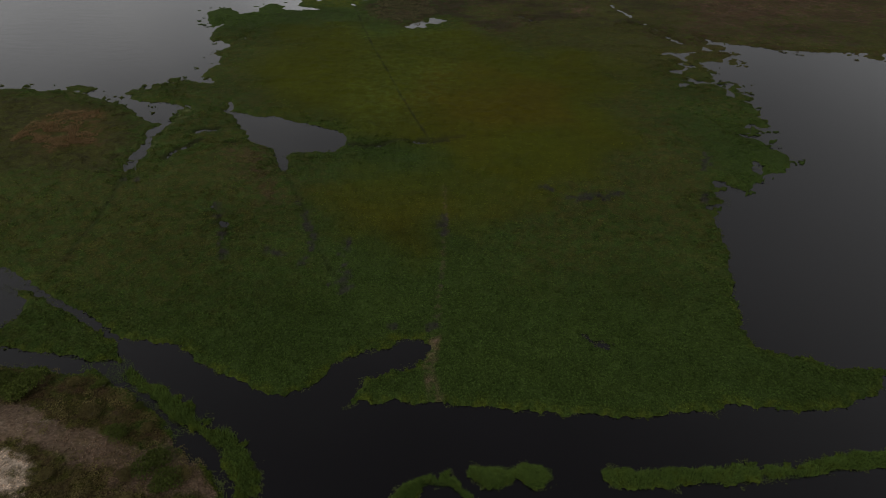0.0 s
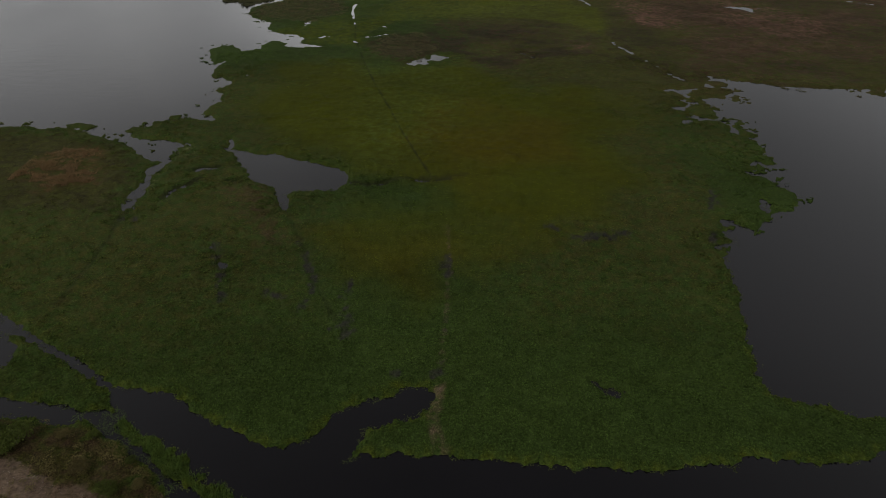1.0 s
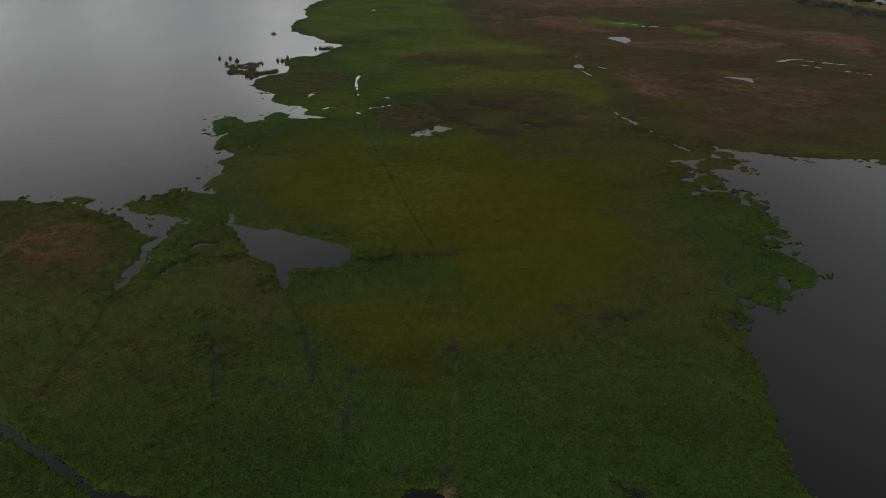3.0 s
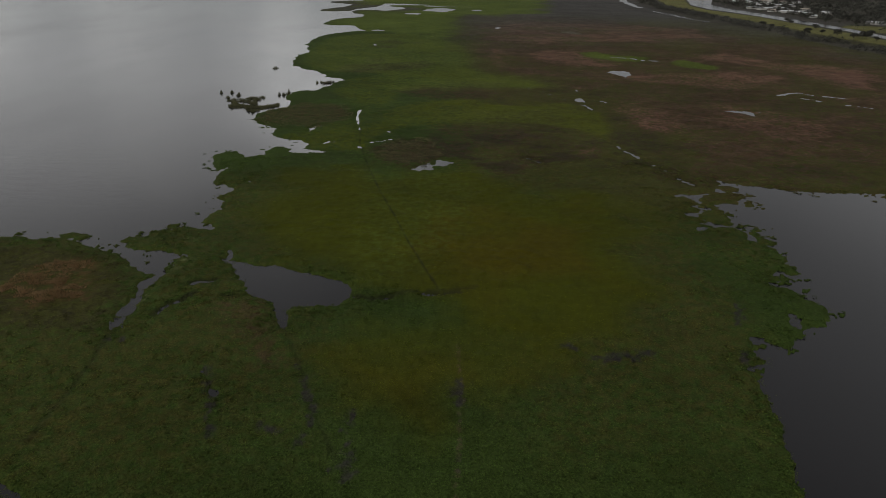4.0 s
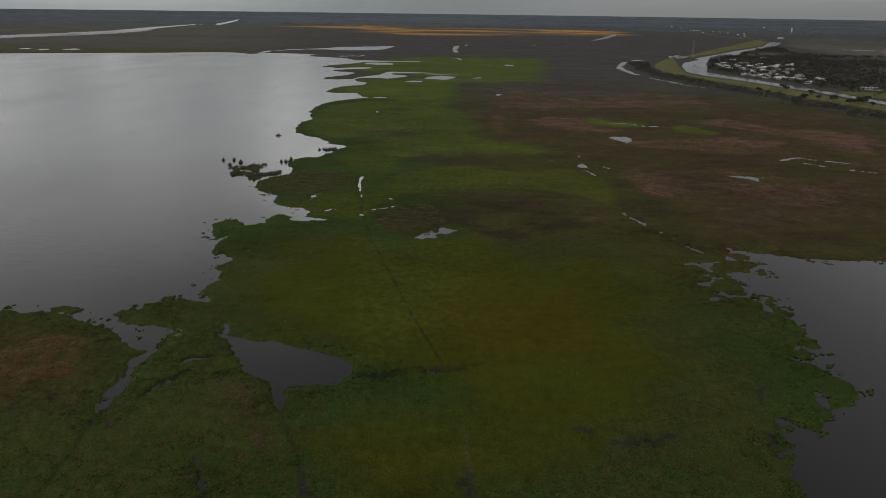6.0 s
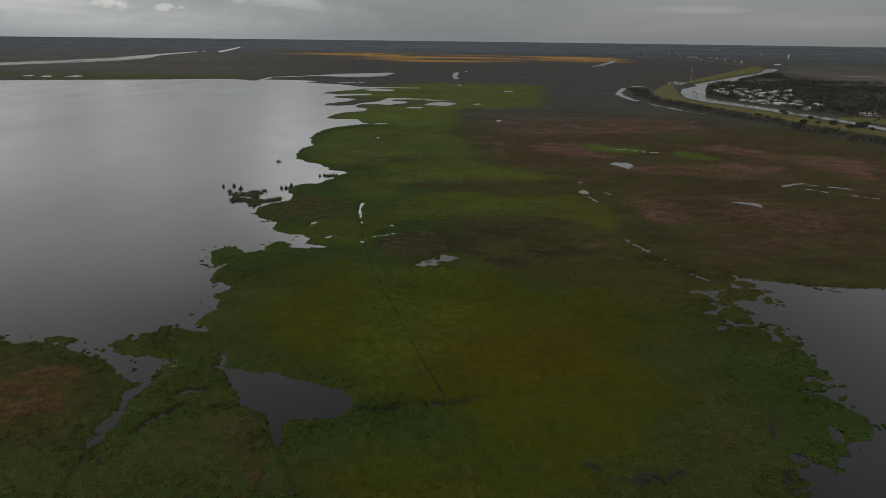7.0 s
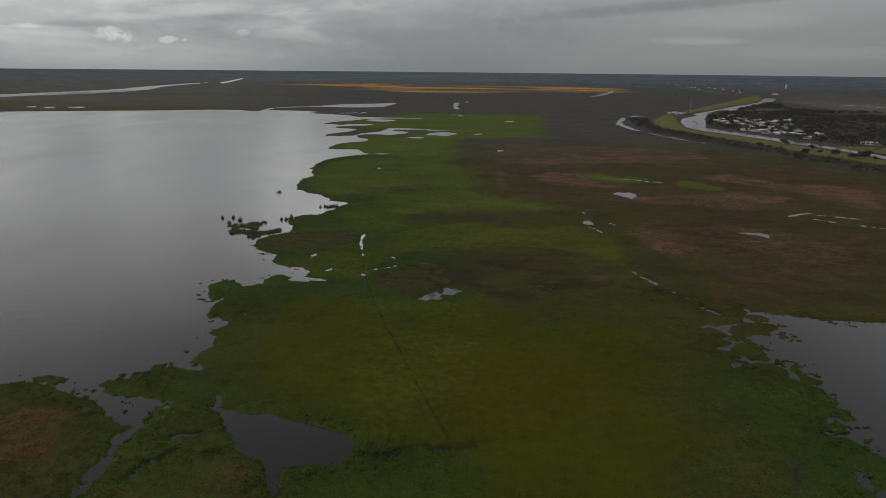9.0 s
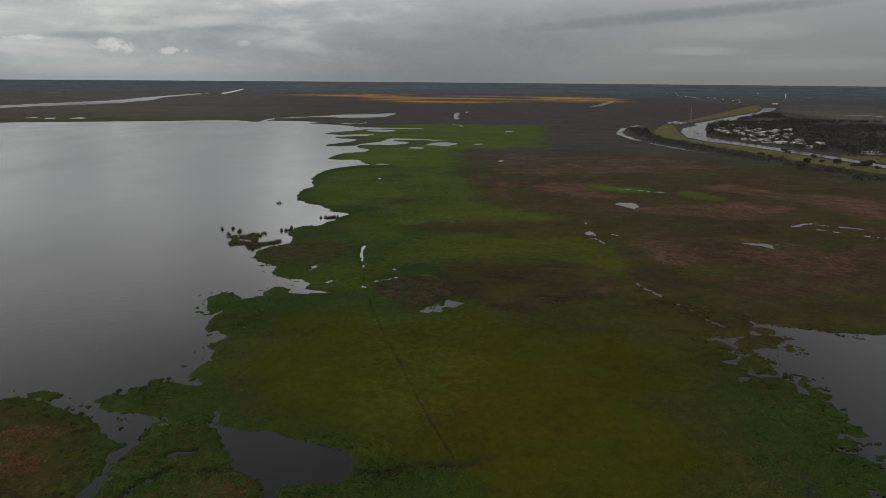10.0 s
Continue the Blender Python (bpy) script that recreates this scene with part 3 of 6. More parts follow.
POND_F = [(271, 496), (277, 493), (283, 488)]
POND_G = [(143, 694), (156, 691), (168, 685), (178, 674), (195, 674)]
POND_H = [(-469, 1682), (-457, 1718), (-466, 1790), (-441, 1834), (-393, 1884), (-350, 1936), (-321, 1997), (-249, 2050), (-188, 2097), (-165, 2102),
    (-176, 2002), (-187, 1911), (-228, 1875), (-269, 1854), (-300, 1861), (-341, 1886), (-382, 1864), (-410, 1827), (-446, 1794), (-447, 1732),
    (-448, 1697)]
POND_I = [(-49, 1117), (-37, 1152), (-19, 1170), (5, 1152), (-1, 1123), (-14, 1102), (-32, 1110)]
POND_J = [(-74, 1069), (-61, 1084), (-46, 1077), (-51, 1059), (-68, 1061)]
POND_K = [(-180, 1428), (-165, 1392), (-136, 1381), (-113, 1402), (-124, 1431), (-153, 1443)]
POND_L = [(0, 2103), (9, 2192), (19, 2176), (14, 2041), (7, 1949), (15, 1829), (2, 1814), (-2, 1919)]
POND_M = [(31, 2179), (42, 2275), (51, 2277), (40, 2181)]
POND_N = [(-100, 870), (-91, 874), (-78, 872), (-84, 866), (-94, 865)]
POND_O = [(-85, 744), (-82, 753), (-77, 745), (-80, 737)]
POND_P = [(-410, 1631), (-397, 1650), (-387, 1631), (-400, 1608)]
POND_Q = [(-937, 1718), (-934, 1768), (-898, 1749), (-897, 1700)]
POND_R = [(-1048, 1735), (-1042, 1761), (-1018, 1739), (-1021, 1714)]
POND_S = [(-1002, 1717), (-984, 1745), (-957, 1714), (-963, 1685)]
POND_T = [(93, 1422), (108, 1439), (121, 1411), (105, 1397)]
FARCANAL = [(-1562, 2267), (-1548, 2416), (-1504, 2683), (-1449, 3016), (-1516, 3505), (-1570, 4169), (-1561, 4672), (-1502, 4075), (-1438, 3520),
    (-1314, 3095), (-1293, 2736), (-1331, 2519), (-1406, 2372), (-1428, 2229), (-1460, 2120)]
FARCANAL_B = [(-1500, 4566), (-1592, 5032), (-1903, 6475), (-1775, 6021), (-1442, 4591), (-1383, 4273)]
CANAL = [(459, 1463), (499, 1568), (566, 1671), (572, 1724), (640, 1824), (827, 2114), (1021, 2397), (1217, 2811), (1236, 2735), (1124, 2522),
    (954, 2235), (829, 2038), (706, 1845), (616, 1730), (542, 1556), (462, 1324), (470, 1242), (488, 1190), (505, 1090), (514, 1042), (527, 979),
    (533, 904), (541, 841), (521, 811), (515, 875), (508, 944), (496, 1007), (484, 1048), (469, 1126), (449, 1187), (427, 1243), (423, 1319)]
LEVEE = [(412, 1489), (480, 1659), (524, 1728), (447, 1431), (415, 1294), (419, 1220), (441, 1166), (463, 1112), (477, 1032), (497, 925), (505, 858),
    (512, 796), (466, 728), (477, 812), (453, 870), (442, 958), (423, 1058), (405, 1143), (384, 1244), (375, 1314), (385, 1395)]
LEVEE_N = [(578, 1757), (654, 1862), (848, 2166), (1038, 2442), (1242, 2872), (1261, 3026), (948, 2467), (699, 2032), (576, 1803)]
OXBOW = [(308, 1372), (340, 1496), (367, 1568), (372, 1551), (328, 1417), (320, 1340), (316, 1265), (323, 1243), (309, 1236), (305, 1288)]
OXBOW_B = [(394, 1600), (418, 1631), (440, 1644)]
DITCH = [(320, 1184), (333, 1127), (344, 1067), (356, 1036)]
WHITE_ROAD = [(1390.7, 4822.9), (1361.6, 4014.3), (1291.6, 3347.5), (1299.1, 3003.3)]
STRIP_POND = [(531, 2746), (618, 2974), (770, 3457)]
FIELD_POND = [(1228, 2271), (1246, 2241), (1274, 2213), (1280, 2151)]
PARK = [(560, 1558), (656, 1683), (630, 1500), (715, 1543), (642, 1383), (592, 1232), (581, 1170), (538, 1151), (512, 1203), (511, 1257), (520, 1397)]
WOODS = [(614, 1740), (696, 1820), (822, 2022), (1022, 2320), (1007, 2210), (916, 1953), (960, 1835), (1195, 1822), (590, 914), (564, 955),
    (557, 1062), (531, 1076), (522, 1127), (501, 1223), (489, 1290), (480, 1365)]
BELT = [(374, 1534), (408, 1505), (363, 1288), (373, 1210), (391, 1106), (408, 1022), (426, 925), (439, 843), (460, 784), (451, 706), (416, 652),
    (434, 741), (420, 786), (409, 836), (396, 923), (376, 1001), (356, 1102), (336, 1196), (333, 1348)]
OPEN_FIELD = [(1151, 2550), (1295, 2577), (1416, 2352), (1459, 2219), (1247, 1900), (1150, 1936), (1066, 2004), (1080, 2189)]
GOLDEN = [([(-337, 3520), (-180, 3600), (5, 3700), (282, 3640), (450, 3600), (615, 3480)], 190), ([(-190, 3330), (-116, 3236), (90, 3229), (248, 3453)], 110),
    ([(-1215, 5105), (-992, 4814), (-823, 4656)], 120), ([(-741, 4257), (-580, 4238), (-395, 3964)], 120), ([(-626, 4766), (-450, 4404)], 140),
    ([(-440, 4686), (-259, 4555), (8, 4426), (330, 4330), (520, 4152), (690, 3990)], 120)]
TAN_REEDS = [(-139.9, 203.9), (-139.1, 209.6), (-138.2, 214.7), (-132.6, 218.5), (-129.2, 223.1), (-124.4, 224.3), (-120.1, 220.9), (-117.7, 214),
    (-114.5, 205.9), (-113.1, 200.1), (-117.3, 198.7), (-121.7, 197), (-123.6, 194), (-126.6, 193.9), (-126.7, 198.3), (-132.7, 199.5),
    (-136.5, 200.1)]
Z_GOLD = [(-40.4, 319.8), (1.7, 331.9), (42, 302.1), (67.3, 275.7), (61.9, 225.2), (46.1, 180), (24.1, 178.9), (2.2, 184.7), (-12.4, 199.1),
    (-28.7, 215.3), (-51.2, 233.2), (-74.4, 272.4), (-71.5, 317.3)]
Z_GOLD_B = [(-36.8, 170.9), (-17.8, 176.8), (5.5, 174.6), (11.7, 162.4), (2.3, 150.6), (-8.9, 137.5), (-20.8, 144.4), (-31.1, 154.6)]
Z_MEADOW = [(-47, 385), (-39, 394), (-28, 408), (-18, 416), (4, 421), (27, 424), (46, 423), (67, 411), (78, 395), (85, 387), (92, 408), (95, 438),
    (97, 476), (80, 482), (55, 489), (32, 491), (6, 490), (-17, 480), (-34, 466), (-44, 447), (-49, 420), (-49, 401)]
Z_MEADOW_B = [(-133, 629), (-137, 666), (-137, 732), (-132, 804), (-103, 831), (-58, 835), (-25, 813), (3, 747), (15, 698), (16, 655), (12, 616),
    (27, 593), (53, 582), (67, 566), (73, 546), (60, 531), (36, 533), (19, 536), (3, 533), (-22, 526), (-38, 515), (-51, 530), (-55, 575),
    (-79, 591), (-96, 582), (-118, 601)]
Z_MEADOW_C = [(-115, 868), (-151, 926), (-152, 981), (-123, 999), (-135, 1098), (-74, 1087), (-42, 1147), (-165, 1264), (-216, 1335), (-180, 1476),
    (-130, 1574), (-32, 1670), (72, 1626), (161, 1621), (203, 1553), (163, 1294), (127, 1128), (70, 1068), (28, 1063), (-5, 1027), (-6, 890),
    (-19, 829), (-72, 850)]
Z_MEADOW_E = [(-1345, 1867), (-1193, 1863), (-898, 1870), (-541, 1873), (-495, 1714), (-726, 1592), (-1057, 1652), (-1222, 1697)]
TRAIL_LAND = [(-1, 111.2), (-2.4, 102.2), (-1.8, 97.5), (-0.6, 93.3)]
Z_MEADOW_D = [(120, 713), (141, 723), (149, 708), (162, 695), (176, 686), (170, 666), (150, 667), (133, 683), (121, 692)]
Z_BROWN = [(49, 1017), (165, 1093), (267, 998), (347, 907), (431, 675), (189, 312), (132, 310), (125, 331), (111, 363), (104, 414), (101, 454),
    (106, 521), (80, 561), (39, 582), (21, 700)]
Z_BROWN_B = [(-42, 356), (-37, 375), (-29, 386), (-18, 386), (-6, 407), (10, 415), (26, 416), (44, 405), (55, 398), (71, 386), (81, 372), (76, 356),
    (58, 347), (34, 327), (19, 322), (12, 333), (8, 351), (-6, 353), (-16, 339), (-22, 331), (-32, 343)]
Z_BROWN_C = [(-119, 421), (-119, 438), (-110, 451), (-100, 469), (-82, 467), (-67, 457), (-63, 441), (-65, 429), (-73, 414), (-81, 406), (-93, 405),
    (-107, 409)]
Z_BROWN_D = [(-37, 511), (-22, 528), (3, 525), (27, 523), (42, 512), (25, 493), (2, 488), (-21, 490)]
Z_PINK = [(44, 907), (94, 978), (151, 998), (212, 990), (259, 966), (308, 932), (304, 862), (246, 807), (197, 813), (155, 790), (119, 796),
    (90, 767), (57, 801), (38, 813)]
Z_PINK_B = [(71, 702), (99, 727), (128, 714), (143, 680), (151, 649), (136, 630), (114, 640), (88, 650), (75, 668)]
Z_PINK_C = [(132, 592), (159, 589), (188, 608), (212, 610), (239, 631), (246, 612), (266, 595), (257, 575), (222, 547), (196, 533), (178, 552),
    (147, 564)]
BIT_A = [(-69, 375), (-67, 379), (-65, 378)]
BIT_B = [(-51, 370), (-49, 367)]
BIT_C = [(-48, 376), (-44, 379), (-39, 382), (-35, 384)]
STREAM_C = [(95, 500), (100, 495), (103, 488)]
STREAM_D = [(81, 397), (84, 391), (86, 385), (88, 373), (93, 359), (97, 347), (101, 337), (104, 325), (108, 316)]
STREAM_E = [(36, 353), (39, 350), (42, 348)]
Z_MEADOW_F = [(198, 664), (215, 675), (228, 654), (236, 643), (226, 627), (211, 635), (199, 649)]
Z_PINK_D = [(228, 714), (277, 741), (287, 697), (307, 672), (344, 662), (356, 639), (361, 617), (319, 548), (302, 569), (295, 608), (287, 629),
    (264, 657), (235, 687)]
Z_PINK_E = [(29, 678), (40, 726), (46, 701), (47, 641), (41, 618), (34, 640)]
Z_PINK_F = [(106, 483), (119, 491), (132, 469), (143, 454), (137, 423), (122, 401), (115, 415), (109, 438), (103, 455)]
Z_PINK_G = [(166, 464), (195, 482), (208, 463), (220, 438), (216, 413), (188, 389), (172, 399), (160, 416)]
REED_MOUND = [(-42, 358), (-37, 373), (-29, 384), (-18, 386), (-9, 378), (-6, 362), (-8, 353), (-14, 344), (-19, 336), (-22, 331), (-28, 337),
    (-35, 349)]
Z_RUST = [(-1, 258), (12, 270), (30, 273), (44, 264), (43, 239), (30, 218), (13, 206), (0, 214), (-4, 234)]
Z_PINK_H = [(62, 367), (69, 372), (74, 374), (74, 366), (67, 361), (62, 363)]
Z_DRY = [(171, 374), (189, 366), (217, 349), (196, 318), (164, 319), (153, 327), (157, 351)]
Z_BROWN_G = [(-100, 603), (-88, 620), (-65, 631), (-35, 630), (-20, 625), (-34, 613), (-56, 590), (-78, 583), (-95, 587)]
LENS = [(-86.8, 756.7), (-80.8, 776.6), (-65.3, 788.9), (-53.8, 771.5), (-53.6, 738.5), (-67.7, 721.1), (-80, 729.4)]
LENS_B = [(-45.4, 767.8), (-31.3, 769.1), (-34.6, 751.4), (-42.8, 756.3)]
LENS_C = [(-81.4, 630.4), (-75.9, 657), (-62.4, 660.3), (-55.5, 639.6), (-36.9, 638.9), (-23.6, 645.1), (-16.6, 635.4), (-35.7, 614.4), (-56.2, 590.2), (-75.8, 597.6)]
Z_LIME_C = [(-40, 320), (-8, 328), (2, 300), (-8, 255), (-14, 222), (-26, 212), (-34, 228), (-38, 270)]
Z_LIME_B = [(-14, 448), (19, 461), (70, 474), (64, 430), (27, 418), (-10, 423)]
Z_BROWN_E = [(-93.3, 207.1), (-76.5, 220.8), (-63.4, 199.6), (-51.3, 185.6), (-44.2, 159.7), (-54.3, 150.8), (-66.9, 153), (-82.8, 176.9)]
Z_BROWN_F = [(-175.7, 235.9), (-139.1, 237.1), (-111.3, 224.5), (-102.5, 206.6), (-100.3, 183), (-123.6, 181.8), (-145.5, 184.3)]
BARE_SOIL = [(-88, 89.8), (-75.8, 87), (-68.1, 84.1), (-59.3, 80.3), (-52.8, 79.2), (-48.2, 80.6), (-42.4, 76.5), (-37.9, 70.4), (-50.8, 68.9),
    (-55.6, 73.8), (-63.9, 75), (-71.3, 78.1), (-81.4, 78.4)]
PALE_SAND = [(-87.2, 88.4), (-75.8, 87), (-68.2, 83.2), (-68.9, 79.4), (-74.1, 79.6), (-82.5, 80.2)]
PALE_SAND_B = [(-82.2, 77.8), (-73.5, 77.6), (-69.2, 75.1), (-66.6, 70.6), (-66.7, 67.4), (-76.9, 67.1)]
LILY_WATER = [(-76.4, 101.9), (-64.4, 102.4), (-57, 94.1), (-50.5, 87.4), (-43.7, 80.8), (-37.9, 73.7), (-35.1, 69.9), (-37.9, 70.4), (-44.8, 79.5),
    (-53.8, 87.7), (-61.6, 93.9), (-72.6, 98.7)]
REED_BED = [(-145, 454), (-146, 468), (-143, 473), (-136, 472), (-132, 474), (-129, 461), (-129, 450), (-136, 454), (-140, 451)]
BAY = [(-100.2, 210.6), (-99, 206.6), (-98.1, 202.7), (-97.8, 198.1), (-97.9, 194.1), (-98.8, 192.2), (-99, 189.8), (-98, 186.4), (-97.7, 183.7),
    (-96.6, 181.5), (-94, 181.6), (-93.8, 182.6), (-94.1, 184.9), (-94.9, 187.5), (-94.5, 190), (-94.3, 193.5), (-94.8, 197.1), (-95.1, 200.9),
    (-96.1, 204.7), (-95, 207.6), (-95.9, 210.8), (-95.2, 212.5), (-95.6, 214.6), (-94.4, 216.4), (-94.2, 219.5), (-93.5, 221.3), (-93.9, 224),
    (-92.6, 225.9), (-90.1, 227), (-91.2, 229.3), (-93.8, 232.1), (-97.2, 233.3), (-100.3, 233.7), (-103.5, 234), (-106.8, 234.8), (-110.3, 234.6),
    (-111.1, 233.6), (-113.9, 236.5), (-116.9, 238.8), (-119.2, 241.3), (-121.6, 242.8)]
COVE = [(-117, 338), (-118, 344), (-121, 349), (-118, 352), (-115, 356), (-112, 356), (-109, 353), (-106, 349), (-104, 346), (-99, 348), (-97, 351),
    (-95, 352), (-97, 356), (-96, 358), (-95, 363), (-94, 365), (-90, 366), (-87, 364), (-85, 362), (-85, 357), (-83, 356), (-79, 356), (-75, 355),
    (-74, 357), (-69, 357), (-65, 358), (-68, 359), (-72, 361), (-75, 362), (-78, 363), (-78, 367), (-77, 372), (-81, 376), (-84, 379), (-87, 379),
    (-92, 381), (-97, 384), (-100, 388), (-102, 393)]
REEDY_SHORE = [(-102, 399), (-104, 406), (-108, 408), (-112, 412), (-117, 416), (-120, 421), (-121, 429), (-122, 438), (-119, 445), (-115, 449),
    (-111, 453), (-108, 457), (-108, 467), (-109, 473), (-114, 480), (-116, 490), (-116, 497), (-114, 503), (-110, 509), (-105, 513), (-100, 511),
    (-97, 521), (-92, 532), (-90, 543), (-85, 552), (-87, 559), (-94, 560), (-98, 562), (-102, 562), (-102, 572), (-110, 581), (-113, 589),
    (-119, 593), (-124, 596), (-128, 598), (-131, 606)]
FINGERS = [(-134, 1054), (-143, 1061), (-149, 1074), (-150, 1096), (-142, 1116), (-124, 1118), (-102, 1111), (-81, 1132), (-76, 1153), (-83, 1169),
    (-98, 1176), (-107, 1191), (-100, 1202), (-72, 1210), (-48, 1207), (-24, 1201), (-44, 1221), (-83, 1233), (-112, 1235), (-118, 1222),
    (-118, 1189), (-125, 1167), (-144, 1135), (-153, 1114), (-156, 1095), (-176, 1084), (-194, 1086), (-202, 1099), (-195, 1119), (-185, 1140),
    (-173, 1151), (-164, 1184), (-163, 1200), (-178, 1215), (-198, 1224), (-212, 1245), (-199, 1259), (-181, 1274)]
FAR_SHORE = [(-162, 1283), (-146, 1304), (-151, 1317), (-171, 1314), (-196, 1304), (-210, 1295), (-223, 1313), (-240, 1304), (-238, 1338),
    (-231, 1360), (-213, 1385), (-195, 1410), (-182, 1443), (-144, 1465), (-98, 1472), (-62, 1473), (-70, 1493), (-123, 1494), (-171, 1495),
    (-201, 1499), (-222, 1540), (-239, 1556), (-260, 1572), (-281, 1588), (-301, 1594), (-330, 1609), (-317, 1664), (-353, 1691), (-394, 1695),
    (-436, 1699), (-453, 1673), (-462, 1650), (-500, 1687), (-525, 1706), (-570, 1698), (-662, 1658), (-774, 1616), (-886, 1586), (-988, 1547),
    (-1054, 1536)]
POND_NOTCH = [(-80.5, 237.2), (-79.5, 237.3), (-77.7, 234.4), (-76.4, 230.5), (-76.7, 228.1), (-78.4, 228.5), (-78.3, 232.4)]
BIT_D = [(-38, 402), (-37, 399), (-33, 393)]
BIT_E = [(-90.7, 309.5), (-92.8, 310.1)]
POND_U = [(26, 1140), (40, 1150), (46, 1141), (35, 1131)]
POND_V = [(-96, 626), (-93, 628)]
POND_W = [(50, 911), (56, 919), (61, 915), (54, 904)]
POND_X = [(-263, 1627), (-225, 1654), (-224, 1629), (-257, 1607)]
STREAK_A = [(-43, 1193), (-15, 1193), (27, 1191)]
STREAK_B = [(-216, 1618), (-205, 1662)]
STREAK_C = [(-5, 1623), (10, 1596), (17, 1560)]
STREAK_D = [(53, 1547), (62, 1549)]
STREAK_E = [(194, 2196), (223, 2221), (266, 2287)]
DRY_POND = [(132, 880), (141, 885), (148, 870), (149, 862), (140, 867)]
ORANGE_B = [(-2357, 4959), (-2339, 5229), (-2254, 5427), (-2137, 5097), (-2180, 4831)]
LETTUCE = [(-97.3, 243.5), (-95.3, 245.8), (-92.6, 244.3), (-92.9, 241.7), (-95.4, 241.5)]
LETTUCE_B = [(-94.7, 199.8), (-94.1, 202.1), (-91.8, 198.4), (-92.5, 196.1)]
LETTUCE_C = [(-94.5, 223.1), (-92.3, 227.8), (-88.8, 228), (-87.9, 223.4), (-89.8, 220.6), (-92.6, 218.7), (-93, 213.5), (-93.9, 218.6)]
CRACK_C = [(-71.5, 202.4), (-68.7, 202.9)]
TRAIL_F = [(-10.2, 206.4), (-6.7, 206), (-3.6, 206.9), (-0.4, 207.6)]
Z_RED_MAT = [(-69.5, 196.4), (-63.4, 199.7), (-55.8, 197.1), (-52.1, 190.1), (-50.2, 180.2), (-46.2, 165.6), (-49.6, 164.1), (-54.3, 170.9),
    (-60.5, 176.7), (-66.3, 182.8)]
Z_RED_MAT_B = [(-91.6, 195.4), (-82.6, 199.6), (-73.4, 203.8), (-64.4, 176.5), (-72, 173.2), (-83.1, 182)]
REED_BED_B = [(-129, 443), (-130, 455), (-126, 458), (-122, 461), (-115, 465), (-113, 457), (-118, 454), (-122, 449), (-124, 442)]
REED_BED_C = [(-151, 473), (-143, 479), (-130, 487), (-127, 477), (-138, 473), (-148, 470)]
MUD_E = [(-44.1, 141.2), (-42.1, 141.3), (-40.8, 139.6), (-42.6, 139.6)]
MUD_F = [(-12.8, 115.5), (-10.2, 114.8), (-10.5, 112.5), (-12.6, 113.2)]
MUD_G = [(-3.6, 115), (-0.8, 115.9), (0.3, 113.6), (-1.3, 111.7), (-3, 113.5)]
FIELD_B = [(772, 1928), (851, 1997), (906, 1979), (894, 1899), (797, 1822)]
FIELD_C = [(1394, 3084), (1729, 3383), (1808, 3196), (1795, 2950), (1085, 1792), (1089, 1934), (1120, 2135), (1098, 2334)]
PASTURE = [(520, 992), (550, 1017), (579, 1012), (599, 993), (553, 919), (538, 941), (526, 972)]
SIDE_ROAD = [(1401, 4667), (1368, 4127), (1269, 3502), (1255, 3190), (1332, 3105)]
Z_MEADOW_G = [(-252, 1277), (-232, 1436), (-176, 1547), (-107, 1616), (-64, 1062), (-127, 969), (-152, 888), (-207, 1046)]
MUD_H = [(82.7, 201.1), (85.6, 202.7), (85.5, 199), (82.9, 192.5), (80.5, 189.7), (79.8, 192.4), (82.3, 196.7)]
MUD_I = [(73.7, 173.2), (76.8, 174.5), (76.3, 170.4), (73.3, 169.7)]
Z_GOLD_C = [(-28, 193.8), (-8.2, 193), (14.9, 194), (29.4, 191.3), (28, 170.9), (12.1, 155.7), (-7.1, 157.3), (-21.9, 154.5), (-32.3, 168.6)]
Z_MEADOW_H = [(-95, 381), (-81, 406), (-61, 426), (-64, 469), (-84, 503), (-83, 554), (-54, 568), (-41, 505), (-44, 447), (-44, 385), (-49, 363),
    (-70, 366)]
HOUSES = [(630, 1636), (545, 1452), (567, 1524), (608, 1547), (570, 1460), (616, 1531), (591, 1448), (616, 1487), (634, 1506), (552, 1385),
    (548, 1348), (541, 1313), (586, 1398), (606, 1425), (639, 1464), (638, 1444), (574, 1343), (547, 1266), (577, 1317), (618, 1393), (528, 1244),
    (663, 1483), (694, 1503), (709, 1522), (599, 1312), (553, 1187), (590, 1240), (559, 1167), (546, 1122), (596, 1181), (743, 1742), (567, 1435),
    (507, 1261), (520, 1207), (559, 1248), (639, 1382), (541, 1483), (526, 1391), (516, 1243)]
LONG_HOUSES = [(537, 1192), (595, 1041), (602, 1031), (1449, 3224)]
PALMS = [(454, 1368), (449, 1336), (460, 1303), (464, 1275), (469, 1276), (460, 1237), (488, 1214), (476, 1146), (489, 1110), (507, 1100),
    (509, 1027), (514, 1020), (526, 965), (529, 965), (527, 947), (534, 923), (535, 917), (828, 2160), (887, 2264), (973, 2370), (721, 1987),
    (529, 1012), (574, 1627), (573, 1602), (904, 2232), (523, 969), (507, 1072), (506, 1053), (461, 1201), (471, 1202)]
BIG_TREES = [(462, 941), (474, 861), (475, 854), (478, 851), (482, 837), (491, 866), (459, 1015), (460, 1005), (424, 882), (463, 850), (451, 900),
    (456, 874), (405, 967), (412, 954), (561, 1058), (586, 1088), (601, 1166), (548, 1522), (686, 1570), (705, 1544)]
